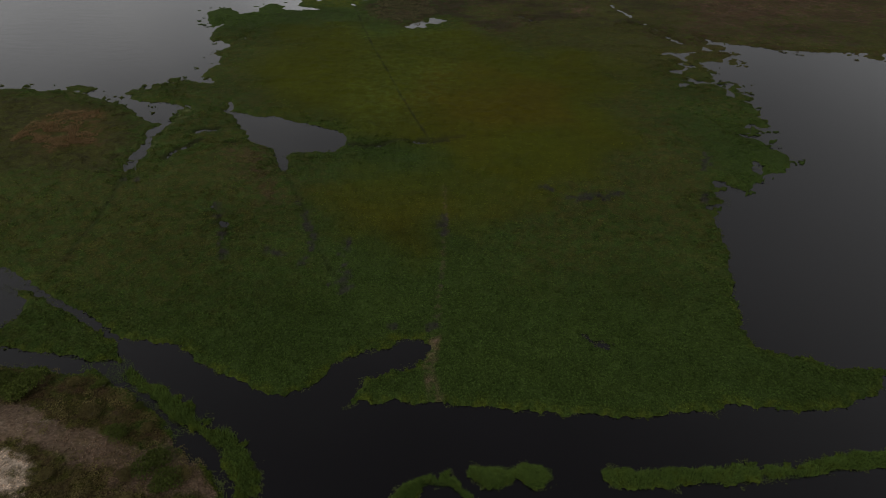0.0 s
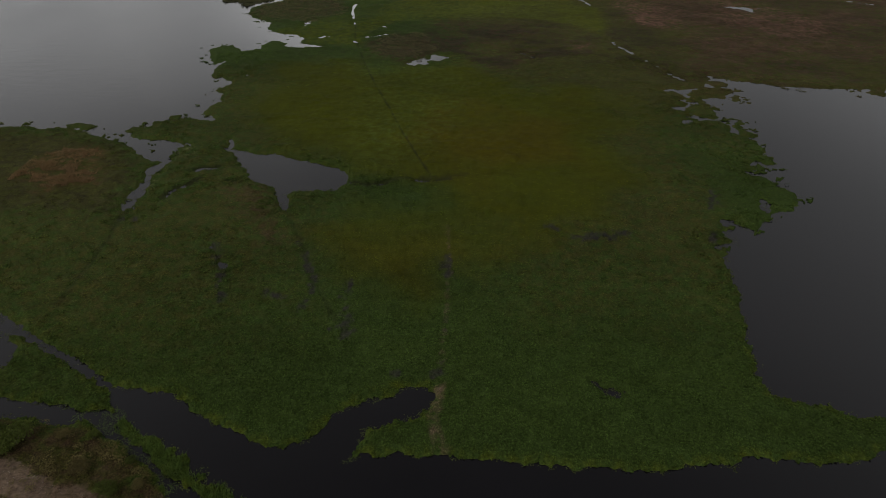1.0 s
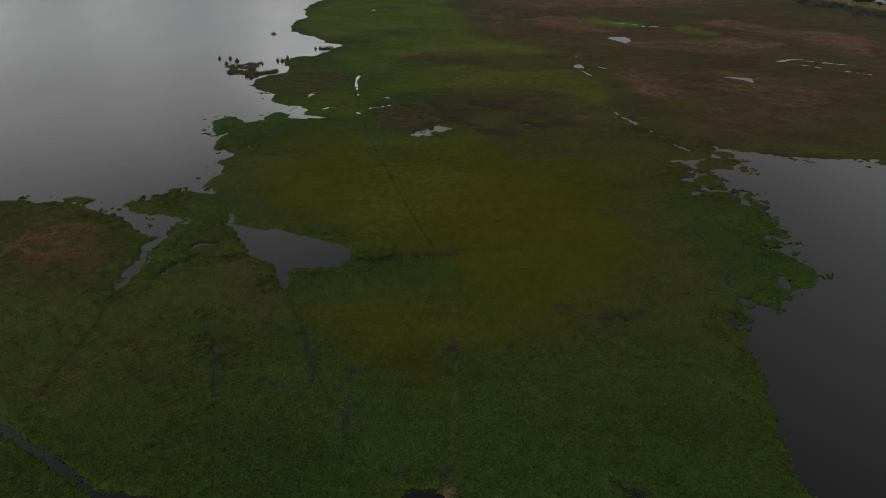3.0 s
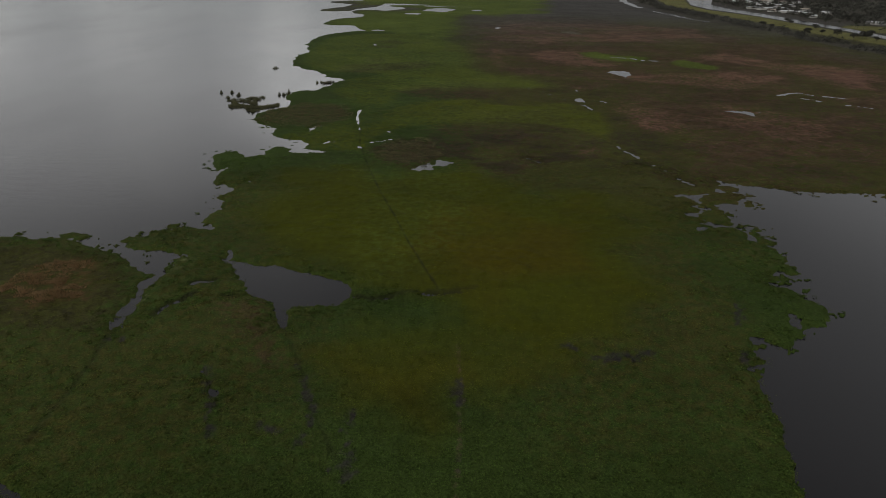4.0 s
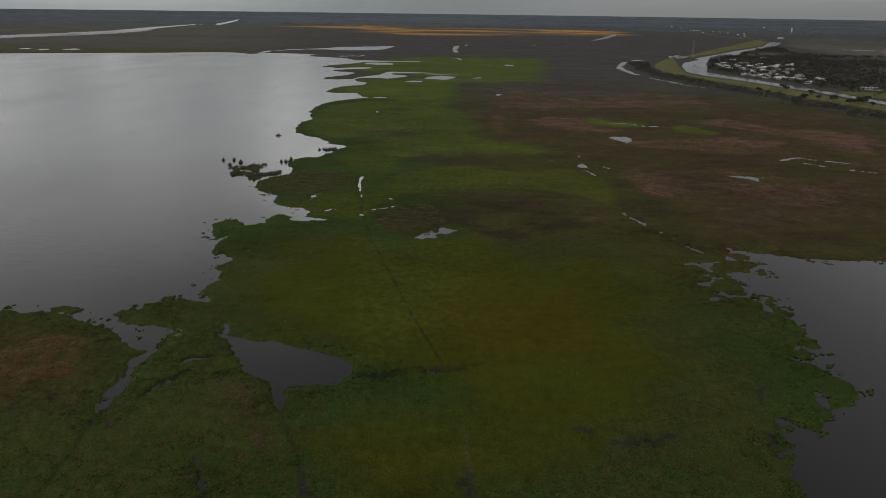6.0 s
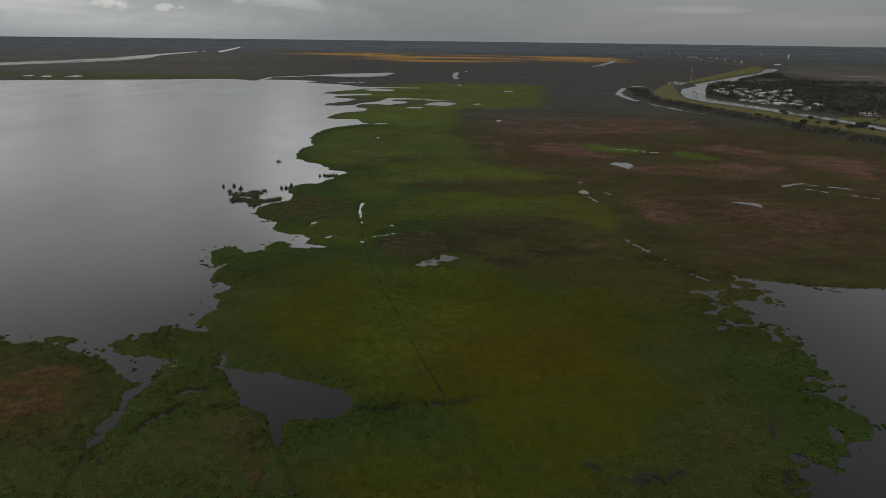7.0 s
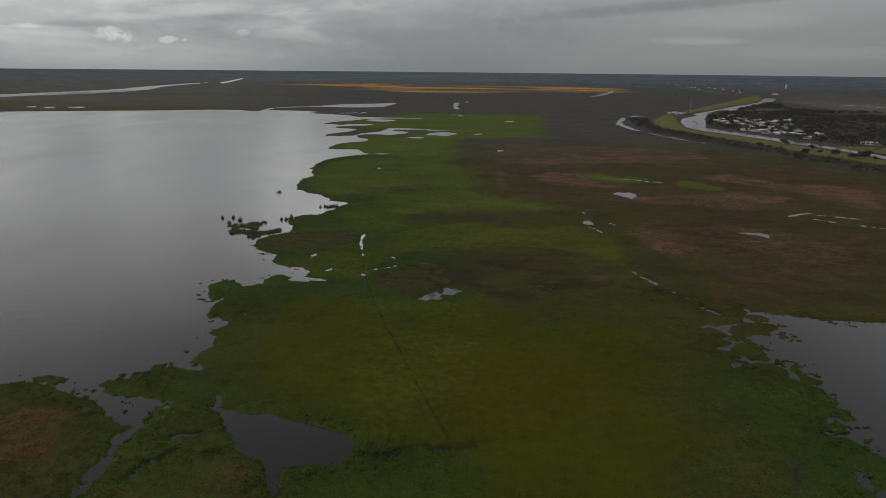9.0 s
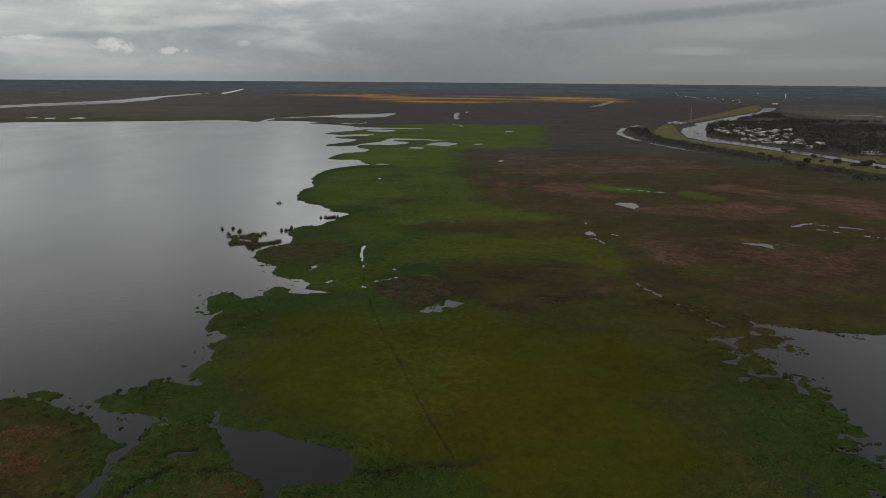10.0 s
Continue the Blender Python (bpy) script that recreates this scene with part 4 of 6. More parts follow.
TOWN = [(1726, 5750), (1728, 5537), (1496, 4584), (1482, 4485), (1485, 4440), (1488, 4397), (1387, 4038), (1564, 4380), (1510, 4004), (1454, 3716),
    (1564, 3915), (1398, 3492), (2503, 5876), (1525, 4847), (1540, 4205)]
LOCK = [(535, 1724)]
MAST = [(581, 1768)]
WATER_TOWER = [(2029, 4371)]
CLUMPS = [(-162, 496), (-153, 481), (-155, 497), (-148, 490), (-121, 493), (-116, 495), (-148, 597), (-103, 538), (-100, 540), (-98, 538),
    (-96, 538), (-95, 540), (-93, 540), (-91, 540), (-116, 501), (-118, 493), (-148, 488), (-129, 444), (-126, 442), (-143, 454)]
SHRUBS = [(-78.5, 91.2), (-83.2, 92.5), (-57.2, 80.6), (-48.5, 74.3), (-45.1, 71.5), (-63.8, 85.6), (-59.3, 90.8), (-53, 83), (-64.4, 70.9),
    (-52.5, 72.2), (-56.2, 88.3), (-70.3, 93.6), (-65.4, 93.8), (-42.9, 73.6)]
LAKE = LAKE_A + BAY + LAKE_B + COVE + REEDY_SHORE + LAKE_C + FINGERS + FAR_SHORE + [(-1700, 1900), (-1700, 250)]
RLAKE_P = [(68, 126), (66.4, 116.1), (67.1, 111), (68.2, 108.9), (76.9, 108), (80.8, 106), (84.8, 104.4), (92, 104.7)]
EAST_LAKE = RLAKE_N + RLAKE_W + RLAKE_V + RLAKE_S + RLAKE_P + [(100, 98), (320, 90), (330, 306)]
SLOUGH = SLOUGH_N + [(130, 100), (400, 60), (400, -400), (-500, -400), (-500, 150)]
SPOIL_BANK = SAND_BANK + [(-22, 40), (-24, -120), (-260, -120), (-260, 101)]


# ---- arithmetic of the ground ----
def hashed(ix, iy, seed):
    n = (ix.astype(np.int64) * 374761393 + iy.astype(np.int64) * 668265263 + seed * 974634777) & 0xFFFFFFFF
    n = ((n ^ (n >> 13)) * 1274126177) & 0xFFFFFFFF
    return ((n ^ (n >> 16)) & 0xFFFFFF) / float(0xFFFFFF)


def lattice(x, y, seed):
    ix, iy = np.floor(x), np.floor(y)
    fx, fy = x - ix, y - iy
    fx, fy = fx * fx * (3 - 2 * fx), fy * fy * (3 - 2 * fy)
    a, b = hashed(ix, iy, seed), hashed(ix + 1, iy, seed)
    c, d = hashed(ix, iy + 1, seed), hashed(ix + 1, iy + 1, seed)
    return (a + (b - a) * fx) * (1 - fy) + (c + (d - c) * fx) * fy


def fractal(x, y, size, octaves, seed):
    """Noise about 0, from -1 to 1, whose largest lumps are size metres."""
    x, y = np.asarray(x, float), np.asarray(y, float)
    total, weight, out = 0.0, 1.0, np.zeros_like(x)
    for k in range(octaves):
        out += weight * (2 * lattice(x / size + 17.3 * k, y / size - 9.1 * k, seed + k) - 1)
        total, weight, size = total + weight, weight * 0.55, size * 0.47
    return out / total


def depth_in(poly, x, y, reach):
    """How far inside the outline a place lies, in metres (outside: minus), no further than reach."""
    p = np.array(poly, float)
    out = np.full(x.shape, -float(reach))
    near = (x > p[:, 0].min() - reach) & (x < p[:, 0].max() + reach) & (y > p[:, 1].min() - reach) & (y < p[:, 1].max() + reach)
    px, py = x[near], y[near]
    if not len(px):
        return out
    best, odd = np.full(px.shape, 1e18), np.zeros(px.shape, bool)
    for (ax, ay), (bx, by) in zip(p, np.roll(p, -1, axis=0)):
        ex, ey = bx - ax, by - ay
        k = np.clip(((px - ax) * ex + (py - ay) * ey) / max(ex * ex + ey * ey, 1e-9), 0, 1)
        best = np.minimum(best, (px - ax - k * ex) ** 2 + (py - ay - k * ey) ** 2)
        if ay != by:
            odd ^= ((ay > py) != (by > py)) & (px < ax + (py - ay) * ex / ey)
    out[near] = np.clip(np.where(odd, 1, -1) * np.sqrt(best), -reach, reach)
    return out


def along(line, x, y, half, reach):
    """As depth_in, for a strip of that half width along an open line."""
    p = np.array(line, float)
    out = np.full(x.shape, -float(reach))
    near = (x > p[:, 0].min() - reach) & (x < p[:, 0].max() + reach) & (y > p[:, 1].min() - reach) & (y < p[:, 1].max() + reach)
    px, py = x[near], y[near]
    if not len(px):
        return out
    best = np.full(px.shape, 1e18)
    for (ax, ay), (bx, by) in zip(p[:-1], p[1:]):
        ex, ey = bx - ax, by - ay
        k = np.clip(((px - ax) * ex + (py - ay) * ey) / max(ex * ex + ey * ey, 1e-9), 0, 1)
        best = np.minimum(best, (px - ax - k * ex) ** 2 + (py - ay - k * ey) ** 2)
    out[near] = np.maximum(half - np.sqrt(best), -reach)
    return out


def step(v, low, high):
    k = np.clip((v - low) / (high - low), 0, 1)
    return k * k * (3 - 2 * k)


MIDDLE = (-4.0, 0.0)


def gathered(x, y, z):
    """Beyond 3 km the flat country is drawn in and lifted to hold its place in the camera's view, so that the horizon
    stands 4.7 km off.
    """
    dx, dy = x - MIDDLE[0], y - MIDDLE[1]
    far = np.maximum(np.hypot(dx, dy), 1e-6)
    over = np.maximum(far - 3000, 0)
    s = (far - over + over / (1 + over / 1800)) / far
    return MIDDLE[0] + dx * s, MIDDLE[1] + dy * s, z * s + 100 * (1 - s)


SMALL_PONDS = [HOLE, SLOT, POND_NOTCH]
MUDS = [GAP_D, MUD_A, MUD_B, MUD_C, MUD_D, MUD_E, MUD_F, MUD_G, MUD_H, MUD_I]
MUD_LINES = [CUT_A, MUD_LINE_A, MUD_LINE_B, MUD_LINE_C, MUD_LINE_D, MUD_LINE_E, MUD_LINE_F]
RAFTS = [RAFT_A, RAFT_B, RAFT_C, RAFT_D, RAFT_E, RAFT_F, RAFT_G, RAFT_H, RAFT_I, RAFT_J]
FAR_PONDS = [POND_H, POND_I, POND_J, POND_K, POND_L, POND_M, POND_N, POND_O, POND_P, POND_Q, POND_R, POND_S, POND_T, POND_U, POND_W, POND_X, FARCANAL, FARCANAL_B, CANAL, OXBOW]
THREADS = [(GLINT, 0.45), (STREAM, 0.2), (STREAM_C, 0.4), (STREAM_F, 0.9), (STREAM_G, 0.5), (POND_V, 0.9), (STREAM_D, 0.35), (STREAM_E, 0.6), (BIT_A, 0.4), (BIT_B, 0.5), (BIT_C, 0.25), (BIT_D, 0.35), (BIT_E, 0.5), (STREAK_A, 3.0), (STREAK_B, 5.0), (STREAK_C, 3.5), (STREAK_D, 3.5), (STREAK_E, 5.0), (POND_D, 1.7), (POND_E, 1.5), (POND_F, 1.7), (POND_G, 1.5), (OXBOW_B, 7.0), (DITCH, 4.0), (STRIP_POND, 14.0), (FIELD_POND, 16.0)]


def shore(x, y):
    """How far a place lies inside open water, in metres; minus on land."""
    off = np.hypot(x - MIDDLE[0], y - MIDDLE[1])
    ragged = fractal(x, y, 3.0, 4, 3) * 1.3 + fractal(x, y, 1.2, 2, 13) * 0.6 + fractal(x, y, 7, 5, 15) * (0.7 + 2.4 * step(off, 260, 650)) + fractal(x * 0.6, y, 24, 5, 9) * 5 * step(off, 700, 1500)
    w = np.full(x.shape, -400.0)
    for body in (LAKE, EAST_LAKE, POND):
        w = np.maximum(w, depth_in(body, x, y, 400 if body is LAKE else 60) + ragged + (fractal(x * 0.45, y, 4, 4, 17) * 1.5 - 0.5 if body is EAST_LAKE else 0))
    w = np.maximum(w, depth_in(SLOUGH, x, y, 40) + ragged * 1.1)
    for body in (SPOIL_BANK, WEST_MAT, REED_STRIP, MAT_A, MAT_B, MAT_C, *RAFTS):
        w = np.minimum(w, -depth_in(body, x, y, 40) + ragged * 1.2 + 0.1 + (fractal(x * 0.45, y, 3, 4, 23) * 1.6 - 0.5 if body in RAFTS else 0))
    frayed = fractal(x * 0.8, y * 0.7, 4, 4, 27) * 6.0 - 0.6
    for body in SMALL_PONDS:
        w = np.maximum(w, depth_in(body, x, y, 12) + ragged * (0.7 if body is HOLE else 0.3) + (-0.4 if body is SLOT else 0.1))
    for body in (STREAM_POND, POND_B, POND_C, WHITE_POND):
        w = np.maximum(w, depth_in(body, x, y, 12) + frayed * (0.5 if body is WHITE_POND else 0.6 if body is POND_B else 0.9) + (0.4 if body is WHITE_POND else -0.4 if body is STREAM_POND else 0))
    frayed_far = fractal(x * 0.3, y, 9, 5, 29) * 4 * step(off, 300, 420)
    for body in FAR_PONDS:
        w = np.maximum(w, depth_in(body, x, y, 60) + ragged * 0.5 + (0 if body in (CANAL, FARCANAL, FARCANAL_B) else frayed_far))
    lace = fractal(x * 0.7, y, 2.2, 3, 7) * 2.6 - 0.1
    for line, half in THREADS:
        w = np.maximum(w, along(line, x, y, half, 20) + (lace if half < 2 else fractal(x, y, 14, 3, 5) * half * 1.1))
    # loose rafts of leaves a little way off the shore
    rafts = step(fractal(x * 0.7, y, 3.0, 4, 19), 0.29, 0.42) * step(off, 520, 420) * step(off, 150, 190) * (depth_in(POND, x, y, 20) < -4)
    w = np.where((w > 0) & (w < 6) & (rafts > 0.35 + 0.1 * w), -rafts * 0.8, w)
    # broken water along trails and at the ragged east shore
    for line, half in ((TRAIL_E, 0.9), (TRAIL_F, 0.7), (CUT_B, 1.5), (CRACK_A, 0.9), (CRACK_B, 1.5), (CRACK_C, 0.8)):
        w = np.maximum(w, along(line, x, y, half, 10) + fractal(x, y, 3.5, 4, 41) * (1.5 if line in (CRACK_A, CRACK_B) else 2.4) - (0.5 if line in (CRACK_A, CRACK_B) else 0.9 if line in (TRAIL_E, TRAIL_F, CRACK_A, CRACK_B, CRACK_C) else 1.35))
    return w


def ground(x, y, w):
    """Height of the ground, what grows on it and the haze painted on far land: four sheets of up to four kinds each."""
    off = np.hypot(x - MIDDLE[0], y - MIDDLE[1])
    wob = fractal(x, y, 30, 5, 21)
    big = fractal(x, y, 140, 5, 31)
    slope = x / np.maximum(y, 1)

    def zone(poly, soft, rough=1.0):
        d = depth_in(poly, x, y, soft * 6)
        return step(d + (wob * 1.8 + big * 0.9) * soft * rough, -soft, soft)

    east = np.maximum(step(x + wob * 25, -35, 30), step(off + big * 100, 950, 1150))
    fresh = np.maximum.reduce([zone(Z_GOLD, 14), 0.75 * zone(Z_GOLD_B, 9), 0.65 * zone(Z_GOLD_C, 9)])
    meadow = np.maximum.reduce([zone(Z_MEADOW, 5, 0.8), zone(Z_MEADOW_B, 6, 0.7), zone(Z_MEADOW_C, 20, 0.8), 0.9 * zone(Z_MEADOW_G, 12, 0.5), 0.55 * zone(Z_MEADOW_H, 6, 0.6)]) * (0.5 + 0.5 * step(fractal(x * 0.6, y, 38, 5, 271), -0.35, 0.2))
    lens = np.maximum.reduce([zone(LENS, 5, 0.7), zone(LENS_B, 3, 0.7), zone(LENS_C, 6, 0.8)]) * (0.35 + 0.65 * step(fractal(x * 0.4, y, 14, 5, 215), -0.3, 0.2))
    meadow = meadow * (1 - 0.65 * lens)
    meadow = meadow * (1 - 0.75 * step(w + fractal(x * 0.6, y, 16, 4, 273) * 9, -16, -3) * step(off, 380, 480))
    rim = step(w, -3.0, -0.2) * (0.04 + 0.2 * step(-off, -170, -110)) * (depth_in(HOLE, x, y, 12) < -5)
    meadow = np.maximum(meadow, rim)
    brown = np.maximum.reduce([zone(Z_BROWN, 26), 0.55 * zone(Z_BROWN_B, 6), 0.5 * zone(Z_BROWN_C, 5, 0.6), 0.8 * zone(Z_BROWN_D, 8), 0.7 * zone(Z_BROWN_G, 7)])
    streaks = fractal(x * 0.7, y, 34, 6, 51)
    pink = np.maximum.reduce([0.75 * zone(Z_PINK, 12), 0.9 * zone(Z_PINK_B, 8), zone(Z_PINK_C, 8), zone(Z_PINK_D, 9), 0.8 * zone(Z_PINK_E, 6), 0.85 * zone(Z_PINK_F, 8), 0.6 * zone(Z_PINK_G, 12), 0.7 * zone(Z_PINK_H, 4)])
    pink = np.maximum(pink, 0.12 * zone(Z_BROWN, 26) * step(off, 300, 420) * (1 - step(off, 1000, 1300)))
    dry = zone(Z_DRY, 9)
    brown = brown * (1 - 0.7 * dry)
    pink = 0.95 * pink * (0.5 + 0.5 * step(streaks, -0.25, 0.2)) * (0.6 + 0.4 * step(fractal(x * 0.8, y, 11, 5, 57), -0.25, 0.2))
    brown = 0.8 * brown * (0.4 + 0.6 * step(streaks, -0.3, 0.15))
    brown = np.maximum(brown, 0.2 * step(off, 300, 450) * east * (1 - meadow) * (1 - fresh))
    meadow = np.maximum(meadow, 0.75 * zone(Z_MEADOW_E, 30))
    lime = np.maximum(zone(Z_MEADOW_D, 6), zone(Z_MEADOW_F, 6))
    meadow = np.maximum(meadow, lime)
    brown, pink = brown * (1 - lime), pink * (1 - lime)
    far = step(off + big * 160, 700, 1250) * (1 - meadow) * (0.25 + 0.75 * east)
    tan = 0.28 * zone(TAN_REEDS, 4) * (0.4 + 0.6 * step(fractal(x, y, 6, 3, 61), -0.3, 0.3))
    rust = (0.4 * zone(Z_RUST, 20) + 0.25 * zone(Z_GOLD_B, 9)) * (0.35 + 0.65 * step(fractal(x, y, 22, 5, 63), -0.35, 0.3))
    golden = np.maximum.reduce([step(along(line, x, y, half, 600) + fractal(x * 0.25, y, 300, 6, 73) * 260, -70, 70) for line, half in GOLDEN])
    orange = np.maximum(golden * (0.25 + 0.75 * step(fractal(x * 0.14, y, 240, 6, 71), -0.3, 0.0)), 0.6 * zone(ORANGE_B, 40, 0.3))
    bank = depth_in(LEVEE, x, y, 60)
    bank_n = depth_in(LEVEE_N, x, y, 60)
    lawn = np.maximum.reduce([step(bank, -2, 4), step(bank_n, -3, 6), 0.9 * zone(PASTURE, 5, 0.4)])
    spoil = depth_in(SPOIL_BANK, x, y, 40)
    bare = 0.9 * step(depth_in(BARE_SOIL, x, y, 12) + fractal(x, y, 6, 4, 81) * 3.5, -1.5, 1.5) * (spoil > 0.5)
    pale = np.maximum(depth_in(PALE_SAND, x, y, 12), depth_in(PALE_SAND_B, x, y, 12)) + fractal(x * 0.6, y, 5, 4, 83) * 2.5
    sand = 0.95 * step(pale, -1.2, 1.5) * (0.5 + 0.5 * step(fractal(x, y, 1.4, 3, 85), -0.4, 0.4)) * (spoil > 1.0)
    scrub = step(spoil, 0.0, 2.0)
    wood = np.maximum(step(depth_in(WOODS, x, y, 60), -8, 8), step(depth_in(BELT, x, y, 40), -6, 6))
    wood = np.maximum(wood, step(off + big * 900, 3900, 5200))
    field_and_haze = np.maximum(step(depth_in(OPEN_FIELD, x, y, 60), -12, 12), step(along(WHITE_ROAD, x, y, 10, 40), -6, 2))
    # pale far streaks, stronger to the left to imitate haze there
    field_and_haze = np.maximum(field_and_haze, (0.4 + 0.5 * (slope < -0.2)) * step(fractal(x * 0.1, y, 420, 4, 233), 0.0, 0.4) * step(off, 3300, 4600))
    field_and_haze = np.maximum.reduce([field_and_haze, 0.9 * zone(DRY_POND, 3), 0.9 * zone(FIELD_B, 6, 0.4), 0.55 * zone(FIELD_C, 20, 0.6), 0.8 * step(along(SIDE_ROAD, x, y, 9, 40), -6, 2)])
    # left plain: haze painted with the pale colour of the fields
    field_and_haze = np.maximum(field_and_haze, 0.7 * step(off, 1500, 2300) * step(slope, -0.12, -0.35) * (0.4 + 0.6 * step(fractal(x * 0.2, y, 260, 5, 235), -0.3, 0.2)))
    wood = wood * (1 - np.maximum.reduce([zone(FIELD_B, 6, 0.4), zone(FIELD_C, 20, 0.6), zone(PASTURE, 6, 0.4)]))
    # haze put into the ground colour, bluer from 2.8 km outwards
    far_haze = step(off, 2800, 6500) * (1 - orange) * (0.9 + 0.1 * step(slope + 0.04 * big, -0.40, -0.22)) * (0.65 + 0.35 * step(fractal(x * 0.12, y, 380, 5, 237), -0.25, 0.15))
    wet = np.zeros(x.shape)
    for line, half, keep in ((TRAIL, 0.26, 0.85), (TRAIL_E, 1.3, 0.85), (TRAIL_F, 1.2, 0.8), (TRAIL_G, 0.8, 0.6), (TRAIL_POND, 0.5, 0.35), (CRACK_RIM_A, 0.8, 0.9), (CRACK_RIM_B, 0.9, 0.9), (CRACK_C, 0.8, 0.7), (DITCH_W, 0.4, 0.45)):
        d = along(line, x, y, half, 8) + fractal(x, y, 4.0, 3, 91) * (0.35 if line is TRAIL else 2.0 if half > 1 else 0.8)
        wet = np.maximum(wet, keep * (step(d, -0.35, 0.3) if line is TRAIL else step(d, -0.6, 0.4)))
    mud = np.zeros(x.shape)
    for poly in MUDS:
        mud = np.maximum(mud, 0.75 * step(depth_in(poly, x, y, 8) + fractal(x, y, 2.6, 4, 261) * 4.5, -0.4, 1.6))
    for line in MUD_LINES:
        mud = np.maximum(mud, 0.8 * step(along(line, x, y, 1.7 if line is CUT_A else 1.1, 8) + fractal(x, y, 2.2, 4, 263) * 3.2, -0.2, 1.6))
    path = step(along(TRAIL_NEAR, x, y, 0.45, 8) + fractal(x, y, 1.4, 3, 265) * 1.3, -0.5, 0.5)
    mud = np.maximum(mud, 0.3 * path * step(fractal(x, y, 5, 3, 267), -0.1, 0.2))
    bare = np.maximum(bare, 0.22 * path)
    for line, half, keep in ((TRAIL_LAND, 1.2, 0.3),):
        d = along(line, x, y, half, 8) + fractal(x, y, 4.0, 3, 95) * 0.9
        bare = np.maximum(bare, keep * step(d, -0.6, 0.6))
    brown = np.maximum.reduce([brown, 0.35 * scrub, 0.3 * zone(Z_RED_MAT, 5)])
    olive = 0.85 * step(off + wob * 40, 215, 330)
    olive = olive * east
    olive = np.maximum(olive, np.maximum.reduce([0.6 * zone(Z_BROWN_E, 9), 0.8 * zone(Z_RED_MAT, 5), 0.6 * zone(Z_RED_MAT_B, 6), 0.9 * zone(Z_BROWN_F, 8), scrub]))
    olive = np.maximum(olive, 0.5 * step(-x + wob * 25, 15, 60) * step(off + wob * 15, 115, 165) * (1 - step(off, 310, 350)))
    olive = np.maximum(olive, 0.65 * step(x + wob * 20, -5, 35) * step(off + wob * 20, 120, 190) * (1 - step(x, 70, 95)))
    olive = olive * (1 - 0.4 * step(w, -9, -1) * step(-off, -330, -250))
    sedge = 0.55 * step(fractal(x * 0.6, y, 20, 5, 211), 0.05, 0.4) * step(off, 290, 380) * (1 - step(off, 800, 1100)) * (1 - lime) * (0.3 + 0.7 * east)
    sedge = np.maximum(sedge, 0.85 * zone(Z_BROWN_B, 6) * step(fractal(x * 0.6, y, 12, 4, 213), -0.35, 0.2))
    mound = zone(REED_MOUND, 4, 0.7)
    sedge = np.maximum.reduce([sedge, 0.6 * lens, 0.5 * mound, 0.3 * zone(Z_BROWN_F, 8)])
    brown = np.maximum.reduce([brown, 0.35 * lens, 0.45 * mound])
    meadow = meadow * (1 - 0.7 * mound)
    pale_leaf = 0.8 * np.maximum.reduce([zone(LETTUCE, 1.2), 0.5 * zone(LETTUCE_B, 1.2), 0.45 * zone(LETTUCE_C, 1.6)]) * step(fractal(x, y, 2.5, 3, 241), -0.4, 0.2)
    sedge = np.maximum(sedge, 0.5 * step(fractal(x * 0.22, y, 110, 6, 231), 0.0, 0.4) * step(off, 900, 1500) * (1 - orange) * (1 - meadow) * (1 - lawn) * (1 - wood))
    cover = [(fresh, meadow, brown, pink), (far * (1 - lawn), tan, orange, lawn), (sand, wood * (1 - lawn), field_and_haze, wet), (far_haze, bare, rust, np.maximum(0.85 * lime, np.maximum.reduce([0.85 * zone(Z_MEADOW_C, 20, 0.8), 0.4 * zone(Z_MEADOW_B, 14, 0.8), 0.12 * zone(Z_LIME_B, 6), 0.16 * zone(Z_LIME_C, 9)]))), (olive, sedge, pale_leaf, 0 * mud), (mud, 0 * mud, 0 * mud, 0 * mud)]
    grid = np.clip(off * off / 55000, 1.0, 45.0)
    z = np.clip(-w * 0.5 / grid, -0.9, 0.55)
    lumps = fractal(x, y, 1.7, 3, 101) * 0.22 + fractal(x, y, 9, 3, 111) * 0.18
    z = np.where(w < -0.3, np.maximum(z + lumps * step(-w, 0.3, 2.0) - wet * 0.3, np.minimum(z, 0.08)), z)
    band = step(-w, 0.5, 3.0) * (1 - step(-w, 14, 34)) * step(off, 120, 190) * (1 - step(off, 420, 600))
    z = z + band * np.maximum(fractal(x * 0.7, y, 5, 4, 117), 0) * 1.0
    z = z + np.clip(spoil * 0.16, 0, 2.6) * (w < 0)
    z = z + np.clip(np.maximum(bank, bank_n) * 0.12, 0, 2.0) * (w < 0)
    return z, cover


